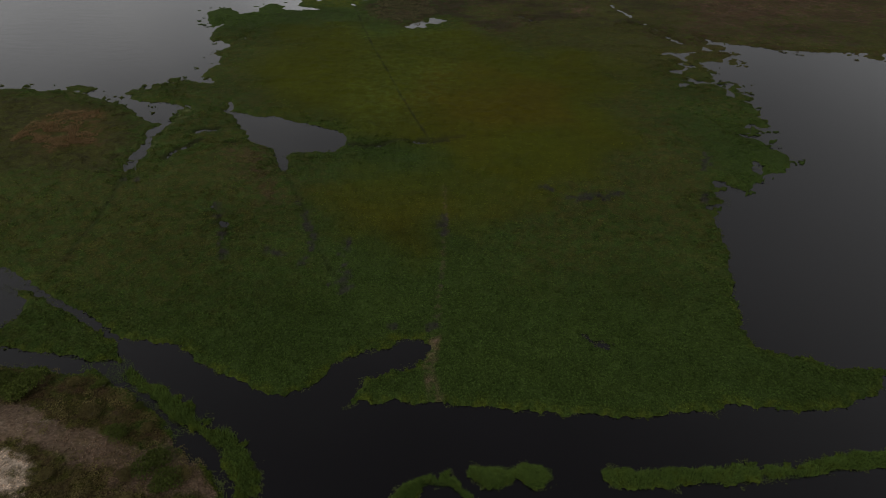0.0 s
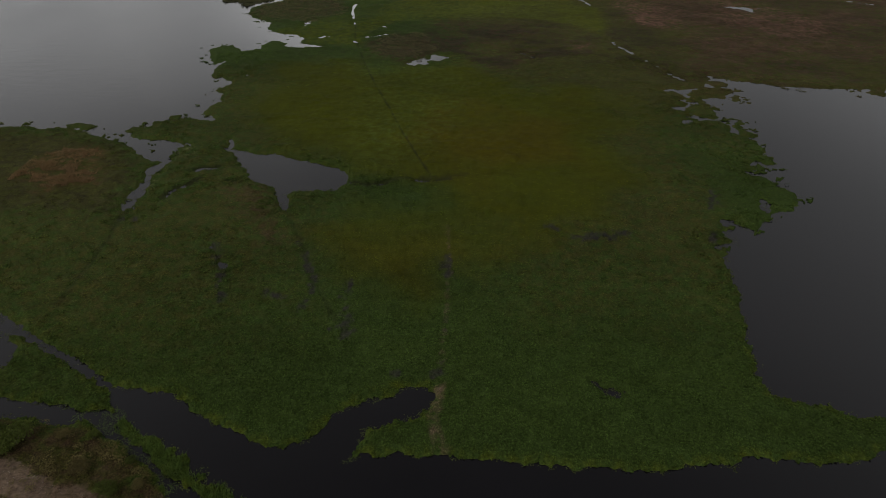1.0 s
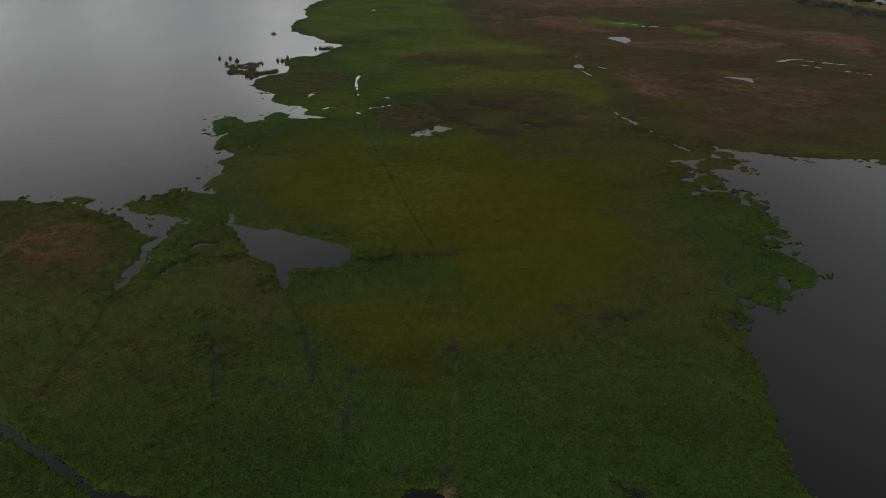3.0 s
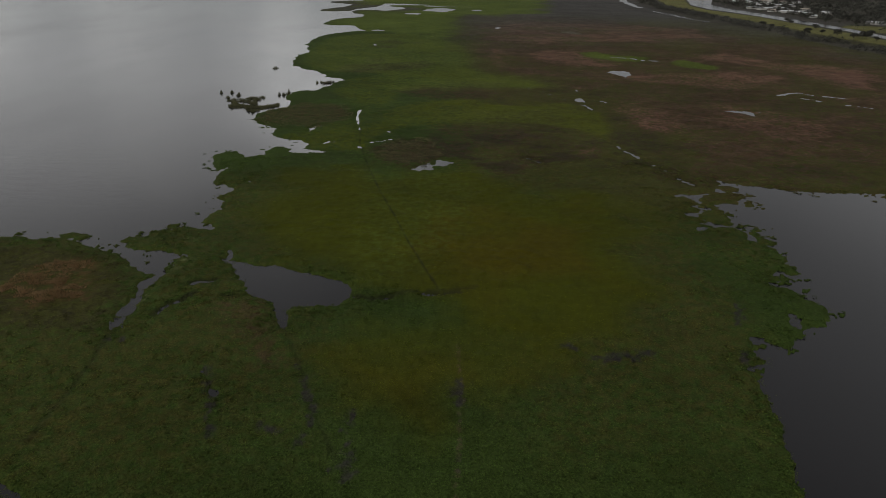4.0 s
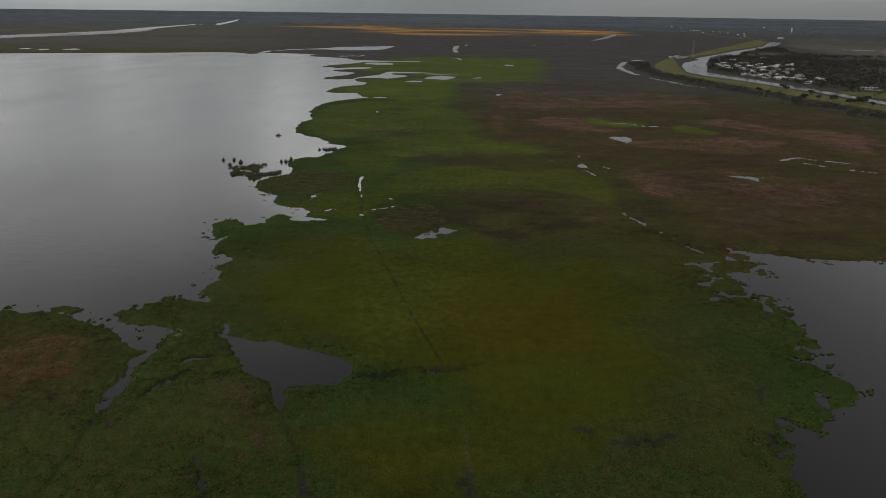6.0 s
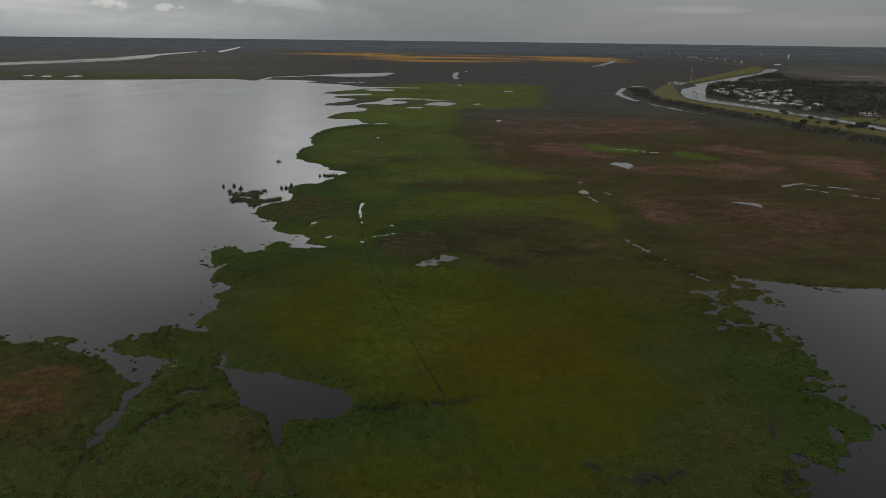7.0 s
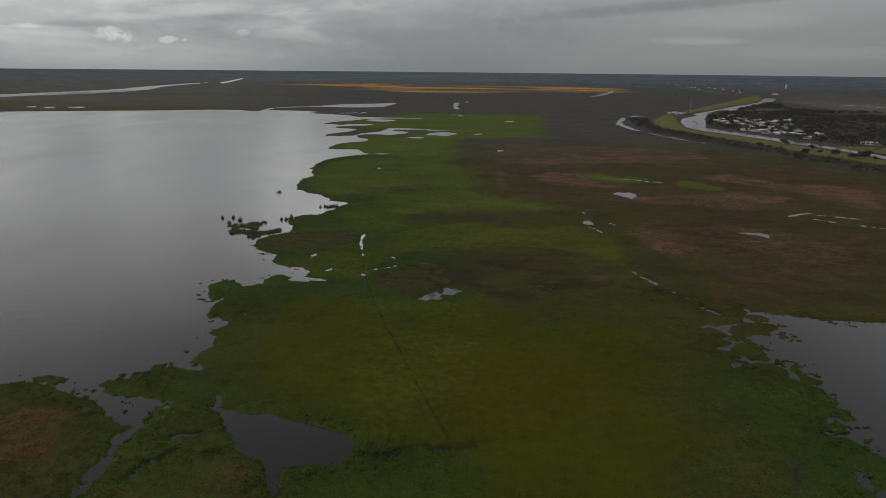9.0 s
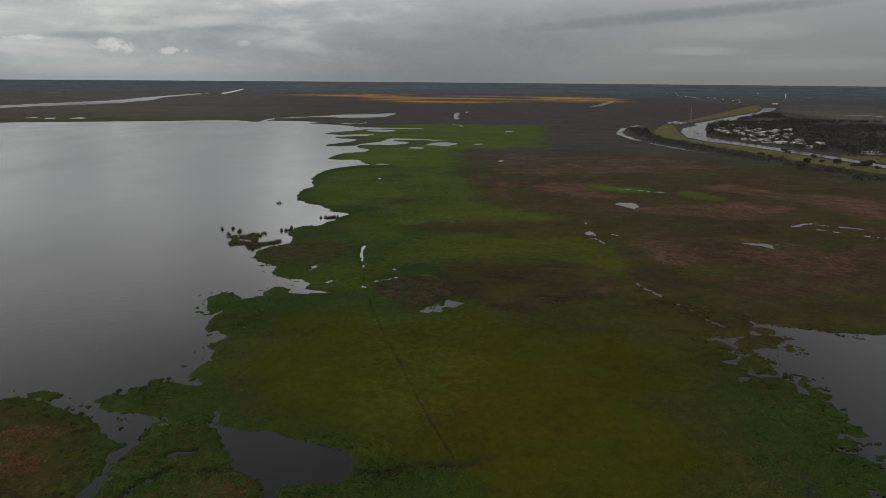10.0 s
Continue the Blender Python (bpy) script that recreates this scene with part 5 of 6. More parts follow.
def polar_sheet(name, radii, angles, mat, shape):
    """One sheet in rings round the middle of the flight; shape gives height and cover from place."""
    nr, na = len(radii), len(angles)
    rr, aa = np.meshgrid(radii, angles, indexing="ij")
    x, y = (MIDDLE[0] + rr * np.sin(aa)).ravel(), (rr * np.cos(aa)).ravel()
    z, cover = shape(x, y)
    gx, gy, gz = gathered(x, y, z)
    verts = np.stack([gx, gy, gz], -1)
    i, j = np.meshgrid(np.arange(nr - 1), np.arange(na), indexing="ij")
    k = (j + 1) % na
    quads = np.stack([i * na + j, i * na + k, (i + 1) * na + k, (i + 1) * na + j], -1).reshape(-1, 4)
    verts = np.vstack([verts, [[MIDDLE[0], 0, float(z[:na].mean())]]])
    hub = len(verts) - 1
    ring = np.arange(na)
    tris = np.stack([np.full(na, hub), (ring + 1) % na, ring], -1)
    me = mesh_of(name, verts, quads, tris)
    if cover:
        for attr, four in zip(COVERS, cover):
            vals = np.vstack([np.stack(four, -1), np.zeros((1, 4))])
            me.attributes.new(attr, "FLOAT_COLOR", "POINT").data.foreach_set("color", vals.astype(np.float32).ravel())
    me.materials.append(mat)
    return tagged(new(name, me), kind="structure")


def mesh_of(name, verts, quads=None, tris=None):
    me = bpy.data.meshes.new(name)
    faces = [f for f in (quads, tris) if f is not None and len(f)]
    loops = np.concatenate([np.asarray(f).ravel() for f in faces]).astype(np.int32)
    counts = np.concatenate([np.full(len(f), np.asarray(f).shape[1]) for f in faces])
    starts = np.concatenate([[0], np.cumsum(counts)[:-1]]).astype(np.int32)
    me.vertices.add(len(verts))
    me.vertices.foreach_set("co", np.asarray(verts, np.float32).ravel())
    me.loops.add(len(loops))
    me.loops.foreach_set("vertex_index", loops)
    me.polygons.add(len(starts))
    me.polygons.foreach_set("loop_start", starts)
    me.update(calc_edges=True)
    me.validate()
    return me


HALF = radians(52)
INNER = radians(38)
fan = np.concatenate([np.linspace(-HALF, -INNER, 44)[:-1], np.linspace(-INNER, INNER, 1090), np.linspace(INNER, HALF, 44)[1:]])
round_back = np.linspace(HALF, 2 * math.pi - HALF, 82)[1:-1]
ANGLES = np.concatenate([fan, round_back])
dips = np.concatenate([np.linspace(math.atan2(100, 42), math.atan2(100, 215), 255)[:-1], np.linspace(math.atan2(100, 215), math.atan2(100, 700), 240)[:-1], np.linspace(math.atan2(100, 700), math.atan2(100, 20500), 170)])
RADII = np.concatenate([[8, 18, 28, 36], 100 / np.tan(dips)])


def ground_shape(x, y):
    w = shore(x, y)
    return ground(x, y, w)


def water_shape(x, y):
    return np.zeros(x.shape), None


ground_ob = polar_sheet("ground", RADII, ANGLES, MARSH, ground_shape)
tagged(ground_ob, "flat green and brown marsh ground with ragged wet shores")
few = np.concatenate([np.linspace(-HALF, HALF, 260), round_back])
water_ob = polar_sheet("water", np.concatenate([RADII[(RADII < 2400)][::3], RADII[RADII >= 2400]]), few, WATER, water_shape)
wx, wy = np.array([v.co[:2] for v in water_ob.data.vertices]).T
breezy = step(depth_in(LAKE, wx, wy, 60), 6, 45) + 0.3 * step(depth_in(EAST_LAKE, wx, wy, 60), 4, 30)
water_ob.data.attributes.new("open_water", "FLOAT", "POINT").data.foreach_set("value", breezy.astype(np.float32))
tagged(water_ob, "dark still lake and slough water under grey sky")
for ob in (ground_ob,):
    ob.data.polygons.foreach_set("use_smooth", np.ones(len(ob.data.polygons), bool))


# ---- builders of things ----
RNG = np.random.default_rng(7)


def part(name, bm_or_mesh, mat, parent=None, label="", smooth=False):
    if isinstance(bm_or_mesh, bmesh.types.BMesh):
        me = bpy.data.meshes.new(name)
        bm_or_mesh.to_mesh(me)
        bm_or_mesh.free()
    else:
        me = bm_or_mesh
    me.materials.append(mat)
    if smooth:
        me.polygons.foreach_set("use_smooth", np.ones(len(me.polygons), bool))
    ob = new(name, me)
    if parent:
        ob.parent = parent
    return tagged(ob, label) if label else ob


def box(bm, x0, y0, z0, x1, y1, z1, bevel=0.0):
    made = bmesh.ops.create_cube(bm, size=1, matrix=Matrix.Translation(((x0 + x1) / 2, (y0 + y1) / 2, (z0 + z1) / 2)) @ Matrix.Diagonal((x1 - x0, y1 - y0, z1 - z0, 1)))
    if bevel:
        edges = {e for v in made["verts"] for e in v.link_edges}
        bmesh.ops.bevel(bm, geom=list(edges), offset=bevel, segments=2, affect="EDGES")
    return bm


def tube(bm, a, b, r0, r1, sides=7):
    a, b = Vector(a), Vector(b)
    turn = (b - a).to_track_quat("Z", "Y").to_matrix().to_4x4()
    bmesh.ops.create_cone(bm, cap_ends=True, segments=sides, radius1=r0, radius2=r1, depth=(b - a).length, matrix=Matrix.Translation((a + b) / 2) @ turn)
    return bm


def unit_vectors(n, rng, low=-1.0):
    z = rng.uniform(low, 1, n)
    a = rng.uniform(0, 2 * math.pi, n)
    r = np.sqrt(1 - z * z)
    return np.stack([r * np.cos(a), r * np.sin(a), z], -1)


def leaf_quads(centres, normals, length, width, rng):
    """Lozenge leaves, one island each."""
    n = len(centres)
    any_way = unit_vectors(n, rng)
    u = np.cross(normals, any_way)
    u /= np.maximum(np.linalg.norm(u, axis=1, keepdims=True), 1e-6)
    v = np.cross(normals, u)
    length, width = np.broadcast_to(length, n)[:, None], np.broadcast_to(width, n)[:, None]
    droop = normals * length * 0.18
    verts = np.stack([centres - u * length * 0.5 - droop, centres + v * width * 0.5, centres + u * length * 0.5 - droop, centres - v * width * 0.5], 1).reshape(-1, 3)
    return verts, np.arange(4 * n).reshape(-1, 4)


def crown_leaves(centres, radius, height, count, size, rng):
    """Clumped crowns: each one a lumpy shell of leaf sprays with gaps."""
    n = len(centres)
    d = unit_vectors(n * count, rng, -0.35)
    own = np.repeat(np.arange(n), count)
    lump = rng.uniform(0.62, 1.08, n * count)
    c = centres[own] + d * np.stack([radius[own], radius[own], height[own] * 0.5], -1) * lump[:, None]
    c[:, 2] += height[own] * 0.5
    normals = d + rng.normal(0, 0.55, d.shape)
    normals /= np.linalg.norm(normals, axis=1, keepdims=True)
    s = size * radius[own] * rng.uniform(0.6, 1.3, n * count)
    return leaf_quads(c, normals, s * 1.25, s, rng)


def blades(roots, height, lean, width, rng):
    """Upright blades: thin tapering triangles that lean out a little."""
    n = len(roots)
    a = rng.uniform(0, 2 * math.pi, n)
    side = np.stack([np.cos(a), np.sin(a), np.zeros(n)], -1) * (np.broadcast_to(width, n)[:, None] * 0.5)
    tip = roots + np.stack([rng.normal(0, lean, n), rng.normal(0, lean, n), np.broadcast_to(height, n) * rng.uniform(0.65, 1.15, n)], -1)
    verts = np.stack([roots - side, roots + side, tip], 1).reshape(-1, 3)
    return verts, np.arange(3 * n).reshape(-1, 3)


def land_height(x, y):
    w = shore(x, y)
    z, cover = ground(x, y, w)
    return w, z, cover


def gathered_rows(v):
    return np.stack(gathered(v[:, 0], v[:, 1], v[:, 2]), -1)


def stuff(name, verts, mat, label, quads=None, tris=None, cover=None):
    me = mesh_of(name, verts, quads, tris)
    if cover is not None:
        for attr, four in zip(COVERS, cover):
            me.attributes.new(attr, "FLOAT_COLOR", "POINT").data.foreach_set("color", four.astype(np.float32).ravel())
    me.materials.append(mat)
    return tagged(new(name, me), label, kind="stuff")


# ---- marsh plants ----
def marsh_plants():
    """Broad-leaved tufts over the near marsh, thinner with distance."""
    n = 235000
    dip = np.radians(RNG.uniform(math.degrees(math.atan2(100, 250)), math.degrees(math.atan2(100, 55)), n))
    off = 100 / np.tan(dip)
    a = RNG.uniform(-radians(50), radians(50), n)
    x, y = MIDDLE[0] + off * np.sin(a), off * np.cos(a)
    w, z, cover = land_height(x, y)
    bare = cover[2][0] + cover[2][3] * 0.8 + cover[3][1] * 0.9 + cover[5][0]
    keep = (w < -0.05) & (RNG.uniform(0, 1, n) > bare)
    keep &= RNG.uniform(0, 1, n) < 1.1 - 1.1 * step(off, 110, 250)
    keep &= RNG.uniform(0, 1, n) < 0.6 + 0.4 * step(fractal(x, y, 6, 3, 121), -0.45, 0.2)
    x, y, z, off = x[keep], y[keep], z[keep], off[keep]
    cover = [[c[keep] for c in four] for four in cover]
    k, n = 2, len(x)
    size = np.repeat(RNG.uniform(0.28, 0.52, n) * (0.85 + off / 700), k)
    root = np.repeat(np.stack([x, y, np.maximum(z, 0) + 0.02], -1), k, axis=0)
    d = unit_vectors(n * k, RNG, 0.1)
    normals = unit_vectors(n * k, RNG, 0.78)
    tall = np.repeat(1.1 - step(off, 85, 170), k)
    d[:, 2] *= tall
    d[:, 2] *= 0.6
    c = root + d * (size * 0.6)[:, None] + np.stack([0 * size, 0 * size, size * 0.12 * tall], -1)
    verts, quads = leaf_quads(c, normals, size, size * 0.6, RNG)
    four = [np.repeat(np.stack(f, -1), k * 4, axis=0) for f in cover]
    stuff("marsh_plants", verts, LEAVES, "dense low green leafy plants covering the wet marsh", quads=quads, cover=four)


def shore_plants():
    """Taller leafy clumps in the outer marsh along the lake shores."""
    n = 80000
    off = RNG.uniform(120, 360, n)
    a = RNG.uniform(-radians(42), radians(42), n)
    x, y = MIDDLE[0] + off * np.sin(a), off * np.cos(a)
    w, z, cover = land_height(x, y)
    thick = step(-w, 0.0, 0.6) * (1 - step(-w, 3, 14)) * step(fractal(x * 0.7, y, 7, 4, 123), -0.25, 0.25) * (1 - cover[0][0])
    ok = RNG.uniform(0, 1, n) < thick
    x, y, z = x[ok], y[ok], z[ok]
    k, n = 6, len(x)
    r = np.repeat(RNG.uniform(0.3, 0.8, n), k)
    d = unit_vectors(n * k, RNG, 0.0)
    c = np.repeat(np.stack([x, y, z + 0.05], -1), k, axis=0) + d * np.stack([r, r, r * 0.18], -1)
    normals = d * 0.15 + unit_vectors(n * k, RNG, 0.8)
    normals /= np.linalg.norm(normals, axis=1, keepdims=True)
    verts, quads = leaf_quads(c, normals, r * 0.9, r * 0.7, RNG)
    four = [np.repeat(np.stack([c[ok] for c in f], -1), k * 4, axis=0) for f in cover]
    stuff("shore_plants", verts, LEAVES, "clumps of green leafy plants along the ragged lake shore", quads=quads, cover=four)


def sedge_tufts():
    """Low tufts over the open marsh farther out, thinning with distance."""
    n = 60000
    dip = RNG.uniform(math.atan2(100, 1000), math.atan2(100, 235), n)
    off = 100 / np.tan(dip)
    a = RNG.uniform(-radians(40), radians(42), n)
    x, y = MIDDLE[0] + off * np.sin(a), off * np.cos(a)
    w, z, cover = land_height(x, y)
    thick = step(fractal(x * 0.6, y, 14, 5, 201), -0.3, 0.3) * (1 - np.maximum(cover[0][0], 0.8 * cover[0][1])) * (1 - cover[1][3]) * (1 - cover[3][3])
    ok = (w < -0.5) & (RNG.uniform(0, 1, n) < thick)
    x, y, z, off = x[ok], y[ok], z[ok], off[ok]
    k, n = 3, len(x)
    r = np.repeat(RNG.uniform(0.2, 0.5, n) * (0.6 + off / 700), k)
    d = unit_vectors(n * k, RNG, 0.0)
    c = np.repeat(np.stack([x, y, z], -1), k, axis=0) + d * np.stack([r, r, np.minimum(r, 1.1) * 0.22], -1)
    normals = d * 0.2 + unit_vectors(n * k, RNG, 0.75)
    normals /= np.linalg.norm(normals, axis=1, keepdims=True)
    verts, quads = leaf_quads(c, normals, r * 1.0, r * 0.7, RNG)
    four = [np.repeat(np.stack([f_[ok] for f_ in f], -1), k * 4, axis=0) for f in cover]
    stuff("sedge_tufts", verts, LEAVES, "low green and brown sedge tufts over the open marsh", quads=quads, cover=four)


def tall_grass(name, outlines, count, height, mat, label, soft=0.3, wide=0.14, gaps=-2.0):
    xs, ys = [], []
    for poly in outlines:
        p = np.array(poly, float)
        xs.append(RNG.uniform(p[:, 0].min(), p[:, 0].max(), count))
        ys.append(RNG.uniform(p[:, 1].min(), p[:, 1].max(), count))
        inside = depth_in(poly, xs[-1], ys[-1], 30) + fractal(xs[-1], ys[-1], 5, 3, 131) * soft > 0
        xs[-1], ys[-1] = xs[-1][inside], ys[-1][inside]
    x, y = np.concatenate(xs), np.concatenate(ys)
    w, z, _ = land_height(x, y)
    z = np.maximum(z, -0.2)
    ok = fractal(x, y, 5, 4, 143) > gaps
    x, y, z = x[ok], y[ok], z[ok]
    roots = np.stack([x, y, z - 0.05], -1)
    thick = step(fractal(x, y, 4, 3, 141), -0.4, 0.4)
    verts, tris = blades(roots, height * (0.5 + 0.6 * thick), 0.35 * height, wide, RNG)
    stuff(name, verts, mat, label, tris=tris)


def reed_clump(x, y, size, height):
    n = 120
    r = size * RNG.uniform(0, 1, n) ** 0.8
    a = RNG.uniform(0, 2 * math.pi, n)
    roots = np.stack([r * np.cos(a), r * np.sin(a), np.full(n, -0.3)], -1)
    verts, tris = blades(roots, (height + 0.3) * (1.1 - 0.6 * r / size), 0.4, 0.17, RNG)
    ob = part("reed_clump", mesh_of("reed_clump", verts, tris=tris), GREEN_REED)
    ob.location = (x, y, 0)
    return tagged(ob, "dark olive reed clump standing in shallow lake water", "reed clump", "reed clumps in the lake")


# ---- shrubs, palms and woods ----
def shrub(x, y, z, radius, height, pale):
    base = new("shrub")
    base.location = (x, y, z - 0.05)
    bm = bmesh.new()
    for _ in range(5):
        a, out = RNG.uniform(0, 6.28), RNG.uniform(0.3, 0.6) * radius
        tube(bm, (0, 0, 0), (math.cos(a) * out, math.sin(a) * out, height * 0.65), 0.06, 0.02, 6)
    part("stem", bm, BARK, base)
    blob = 9
    d = unit_vectors(blob, RNG, -0.1)
    c = d * np.array([radius * 0.55, radius * 0.55, height * 0.3]) + np.array([0, 0, height * 0.38])
    verts, quads = crown_leaves(c - np.array([0, 0, height * 0.22]), np.full(blob, radius * 0.55), np.full(blob, height * 0.5), 300, 0.13, RNG)
    part("crown", mesh_of("crown", verts, quads), PALE_SHRUB if pale else SHRUB, base)
    label = "dry olive-brown shrub on the sandy spoil bank" if pale else "dark green rounded shrub on the sandy spoil bank"
    return tagged(base, label, "shrub", "shrubs on the bank")


def tree(height, spread, leaves):
    """A broad live-oak shape: tapered trunk, limbs, and a crown of leaf sprays round each limb's end."""
    base = new("tree")
    bm = bmesh.new()
    tube(bm, (0, 0, -0.3), (0.1, 0.05, height * 0.35), 0.38, 0.26, 8)
    part("trunk", bm, BARK, base, smooth=True)
    ends = []
    for i in range(6):
        a = i * 1.05 + RNG.uniform(-0.3, 0.3)
        end = Vector((math.cos(a) * spread * RNG.uniform(0.35, 0.7), math.sin(a) * spread * RNG.uniform(0.35, 0.7), height * RNG.uniform(0.5, 0.78)))
        bm = bmesh.new()
        tube(bm, (0.1, 0.05, height * 0.33), end, 0.17, 0.07, 6)
        part("limb", bm, BARK, base)
        ends.append(end)
    c = np.array(ends + [Vector((0, 0, height * 0.8))])
    n = len(c)
    verts, quads = crown_leaves(c - np.array([0, 0, height * 0.2]), np.full(n, spread * 0.5), np.full(n, height * 0.42), leaves, 0.36, RNG)
    part("crown", mesh_of("crown", verts, quads), TREE_LEAF, base)
    return tagged(base, "dark spreading tree standing above the levee thicket", "tree", "trees along the canal")


def palm(height, fronds):
    base = new("cabbage_palm")
    bm = bmesh.new()
    tube(bm, (0, 0, -0.2), (0.1, 0, height * 0.5), 0.24, 0.18)
    tube(bm, (0.1, 0, height * 0.5), (0.05, 0.1, height), 0.18, 0.16)
    part("trunk", bm, BARK, base, smooth=True)
    verts, faces = [], []
    for i in range(fronds):
        a = i * 2.4
        rise = 0.9 - 1.5 * i / fronds
        d, s = Vector((math.cos(a), math.sin(a), 0)), Vector((-math.sin(a), math.cos(a), 0))
        top = Vector((0.05, 0.1, height))
        mid, tip = top + d * 1.2 + Vector((0, 0, rise)), top + d * 2.2 + Vector((0, 0, rise - 0.7))
        k = len(verts)
        verts += [top, mid - s * 0.75, tip, mid + s * 0.75]
        faces.append((k, k + 1, k + 2, k + 3))
    part("crown", mesh_of("crown", np.array(verts), np.array(faces)), PALM_LEAF, base)
    return tagged(base, "cabbage palm with grey trunk on the canal bank", "palm tree", "palms along the canal")


def wood_points(poly, count, clear=(), soft=8.0, gaps=-2.0):
    p = np.array(poly, float)
    x = RNG.uniform(p[:, 0].min(), p[:, 0].max(), count)
    y = RNG.uniform(p[:, 1].min(), p[:, 1].max(), count)
    ok = depth_in(poly, x, y, 60) + fractal(x, y, 40, 4, 151) * soft > 0
    ok &= (shore(x, y) < -2) & (fractal(x * 0.5, y, 70, 4, 153) > gaps)
    for other, margin in clear:
        ok &= depth_in(other, x, y, 60) < margin
    return x[ok], y[ok]


def woods(name, x, y, low, high, label, count=15, mat=TREE_LEAF, squat=1.0):
    n = len(x)
    radius = RNG.uniform(low, high, n)
    height = radius * RNG.uniform(1.5, 2.3, n) * squat
    centres = np.stack([x, y, np.full(n, 0.4)], -1)
    verts, quads = crown_leaves(centres, radius, height, count, 0.42, RNG)
    stuff(name, gathered_rows(verts), mat, label, quads=quads)


# ---- buildings ----
def house(length, depth, roof_mat, label):
    """A low manufactured house: walls, gabled roof with eaves, a door, windows and a skirting."""
    base = new("house")
    hx, hy, wall_h = length / 2, depth / 2, 2.7
    bm = bmesh.new()
    box(bm, -hx, -hy, 0.0, hx, hy, wall_h)
    part("wall", bm, SIDING, base)
    bm = bmesh.new()
    ex, ey, ridge = hx + 0.4, hy + 0.5, wall_h + depth * 0.17
    lower = [bm.verts.new(c) for c in ((-ex, -ey, wall_h - 0.1), (ex, -ey, wall_h - 0.1), (ex, ey, wall_h - 0.1), (-ex, ey, wall_h - 0.1))]
    upper = [bm.verts.new((c.co.x, c.co.y, wall_h + 0.08)) for c in lower]
    ra, rb = bm.verts.new((-ex, 0, ridge)), bm.verts.new((ex, 0, ridge))
    for f in ((lower[3], lower[2], lower[1], lower[0]), (lower[0], lower[1], upper[1], upper[0]), (lower[1], lower[2], upper[2], upper[1]), (lower[2], lower[3], upper[3], upper[2]), (lower[3], lower[0], upper[0], upper[3]),
              (upper[0], upper[1], rb, ra), (upper[2], upper[3], ra, rb), (upper[1], upper[2], rb), (upper[3], upper[0], ra)):
        bm.faces.new(f)
    part("roof", bm, roof_mat, base)
    bm = bmesh.new()
    box(bm, -0.5, -hy - 0.06, 0.2, 0.45, -hy + 0.02, 2.25)
    part("door", bm, DOOR_PAINT, base)
    for side in (-1, 1):
        for k in (-0.62, 0.55):
            bm = bmesh.new()
            box(bm, hx * k - 0.7, side * hy - 0.05, 1.0, hx * k + 0.7, side * hy + 0.05, 2.1)
            part("window", bm, GLASS, base)
    return tagged(base, label, "house", "houses of the canal settlement")


def water_tower(height):
    base = new("water_tower")
    bm = bmesh.new()
    tube(bm, (0, 0, -0.5), (0, 0, height * 0.72), 2.6, 1.6, 14)
    part("pedestal", bm, WHITE_PAINT, base, smooth=True)
    bm = bmesh.new()
    bmesh.ops.create_uvsphere(bm, u_segments=18, v_segments=12, radius=4.2, matrix=Matrix.Translation((0, 0, height * 0.86)) @ Matrix.Diagonal((1, 1, 0.72, 1)))
    part("tank", bm, WHITE_PAINT, base, smooth=True)
    return tagged(base, "white water tower above the far woods", "water tower")


def lattice_mast(height):
    base = new("lattice_mast")
    foot, top = 2.0, 0.5
    corner = lambda i, z: Vector(((1, -1, -1, 1)[i] * (foot + (top - foot) * z / height), (1, 1, -1, -1)[i] * (foot + (top - foot) * z / height), z))
    for i in range(4):
        bm = bmesh.new()
        tube(bm, corner(i, -0.3), corner(i, height), 0.10, 0.07, 6)
        part("leg", bm, STEEL, base)
    bays = 9
    for k in range(bays):
        bm = bmesh.new()
        z0, z1 = height * k / bays, height * (k + 1) / bays
        for i in range(4):
            tube(bm, corner(i, z0), corner((i + 1) % 4, z1), 0.04, 0.04, 5)
            tube(bm, corner(i, z1), corner((i + 1) % 4, z1), 0.04, 0.04, 5)
        part("brace", bm, STEEL, base)
    return tagged(base, "tall grey steel lattice mast beside the canal lock", "mast")


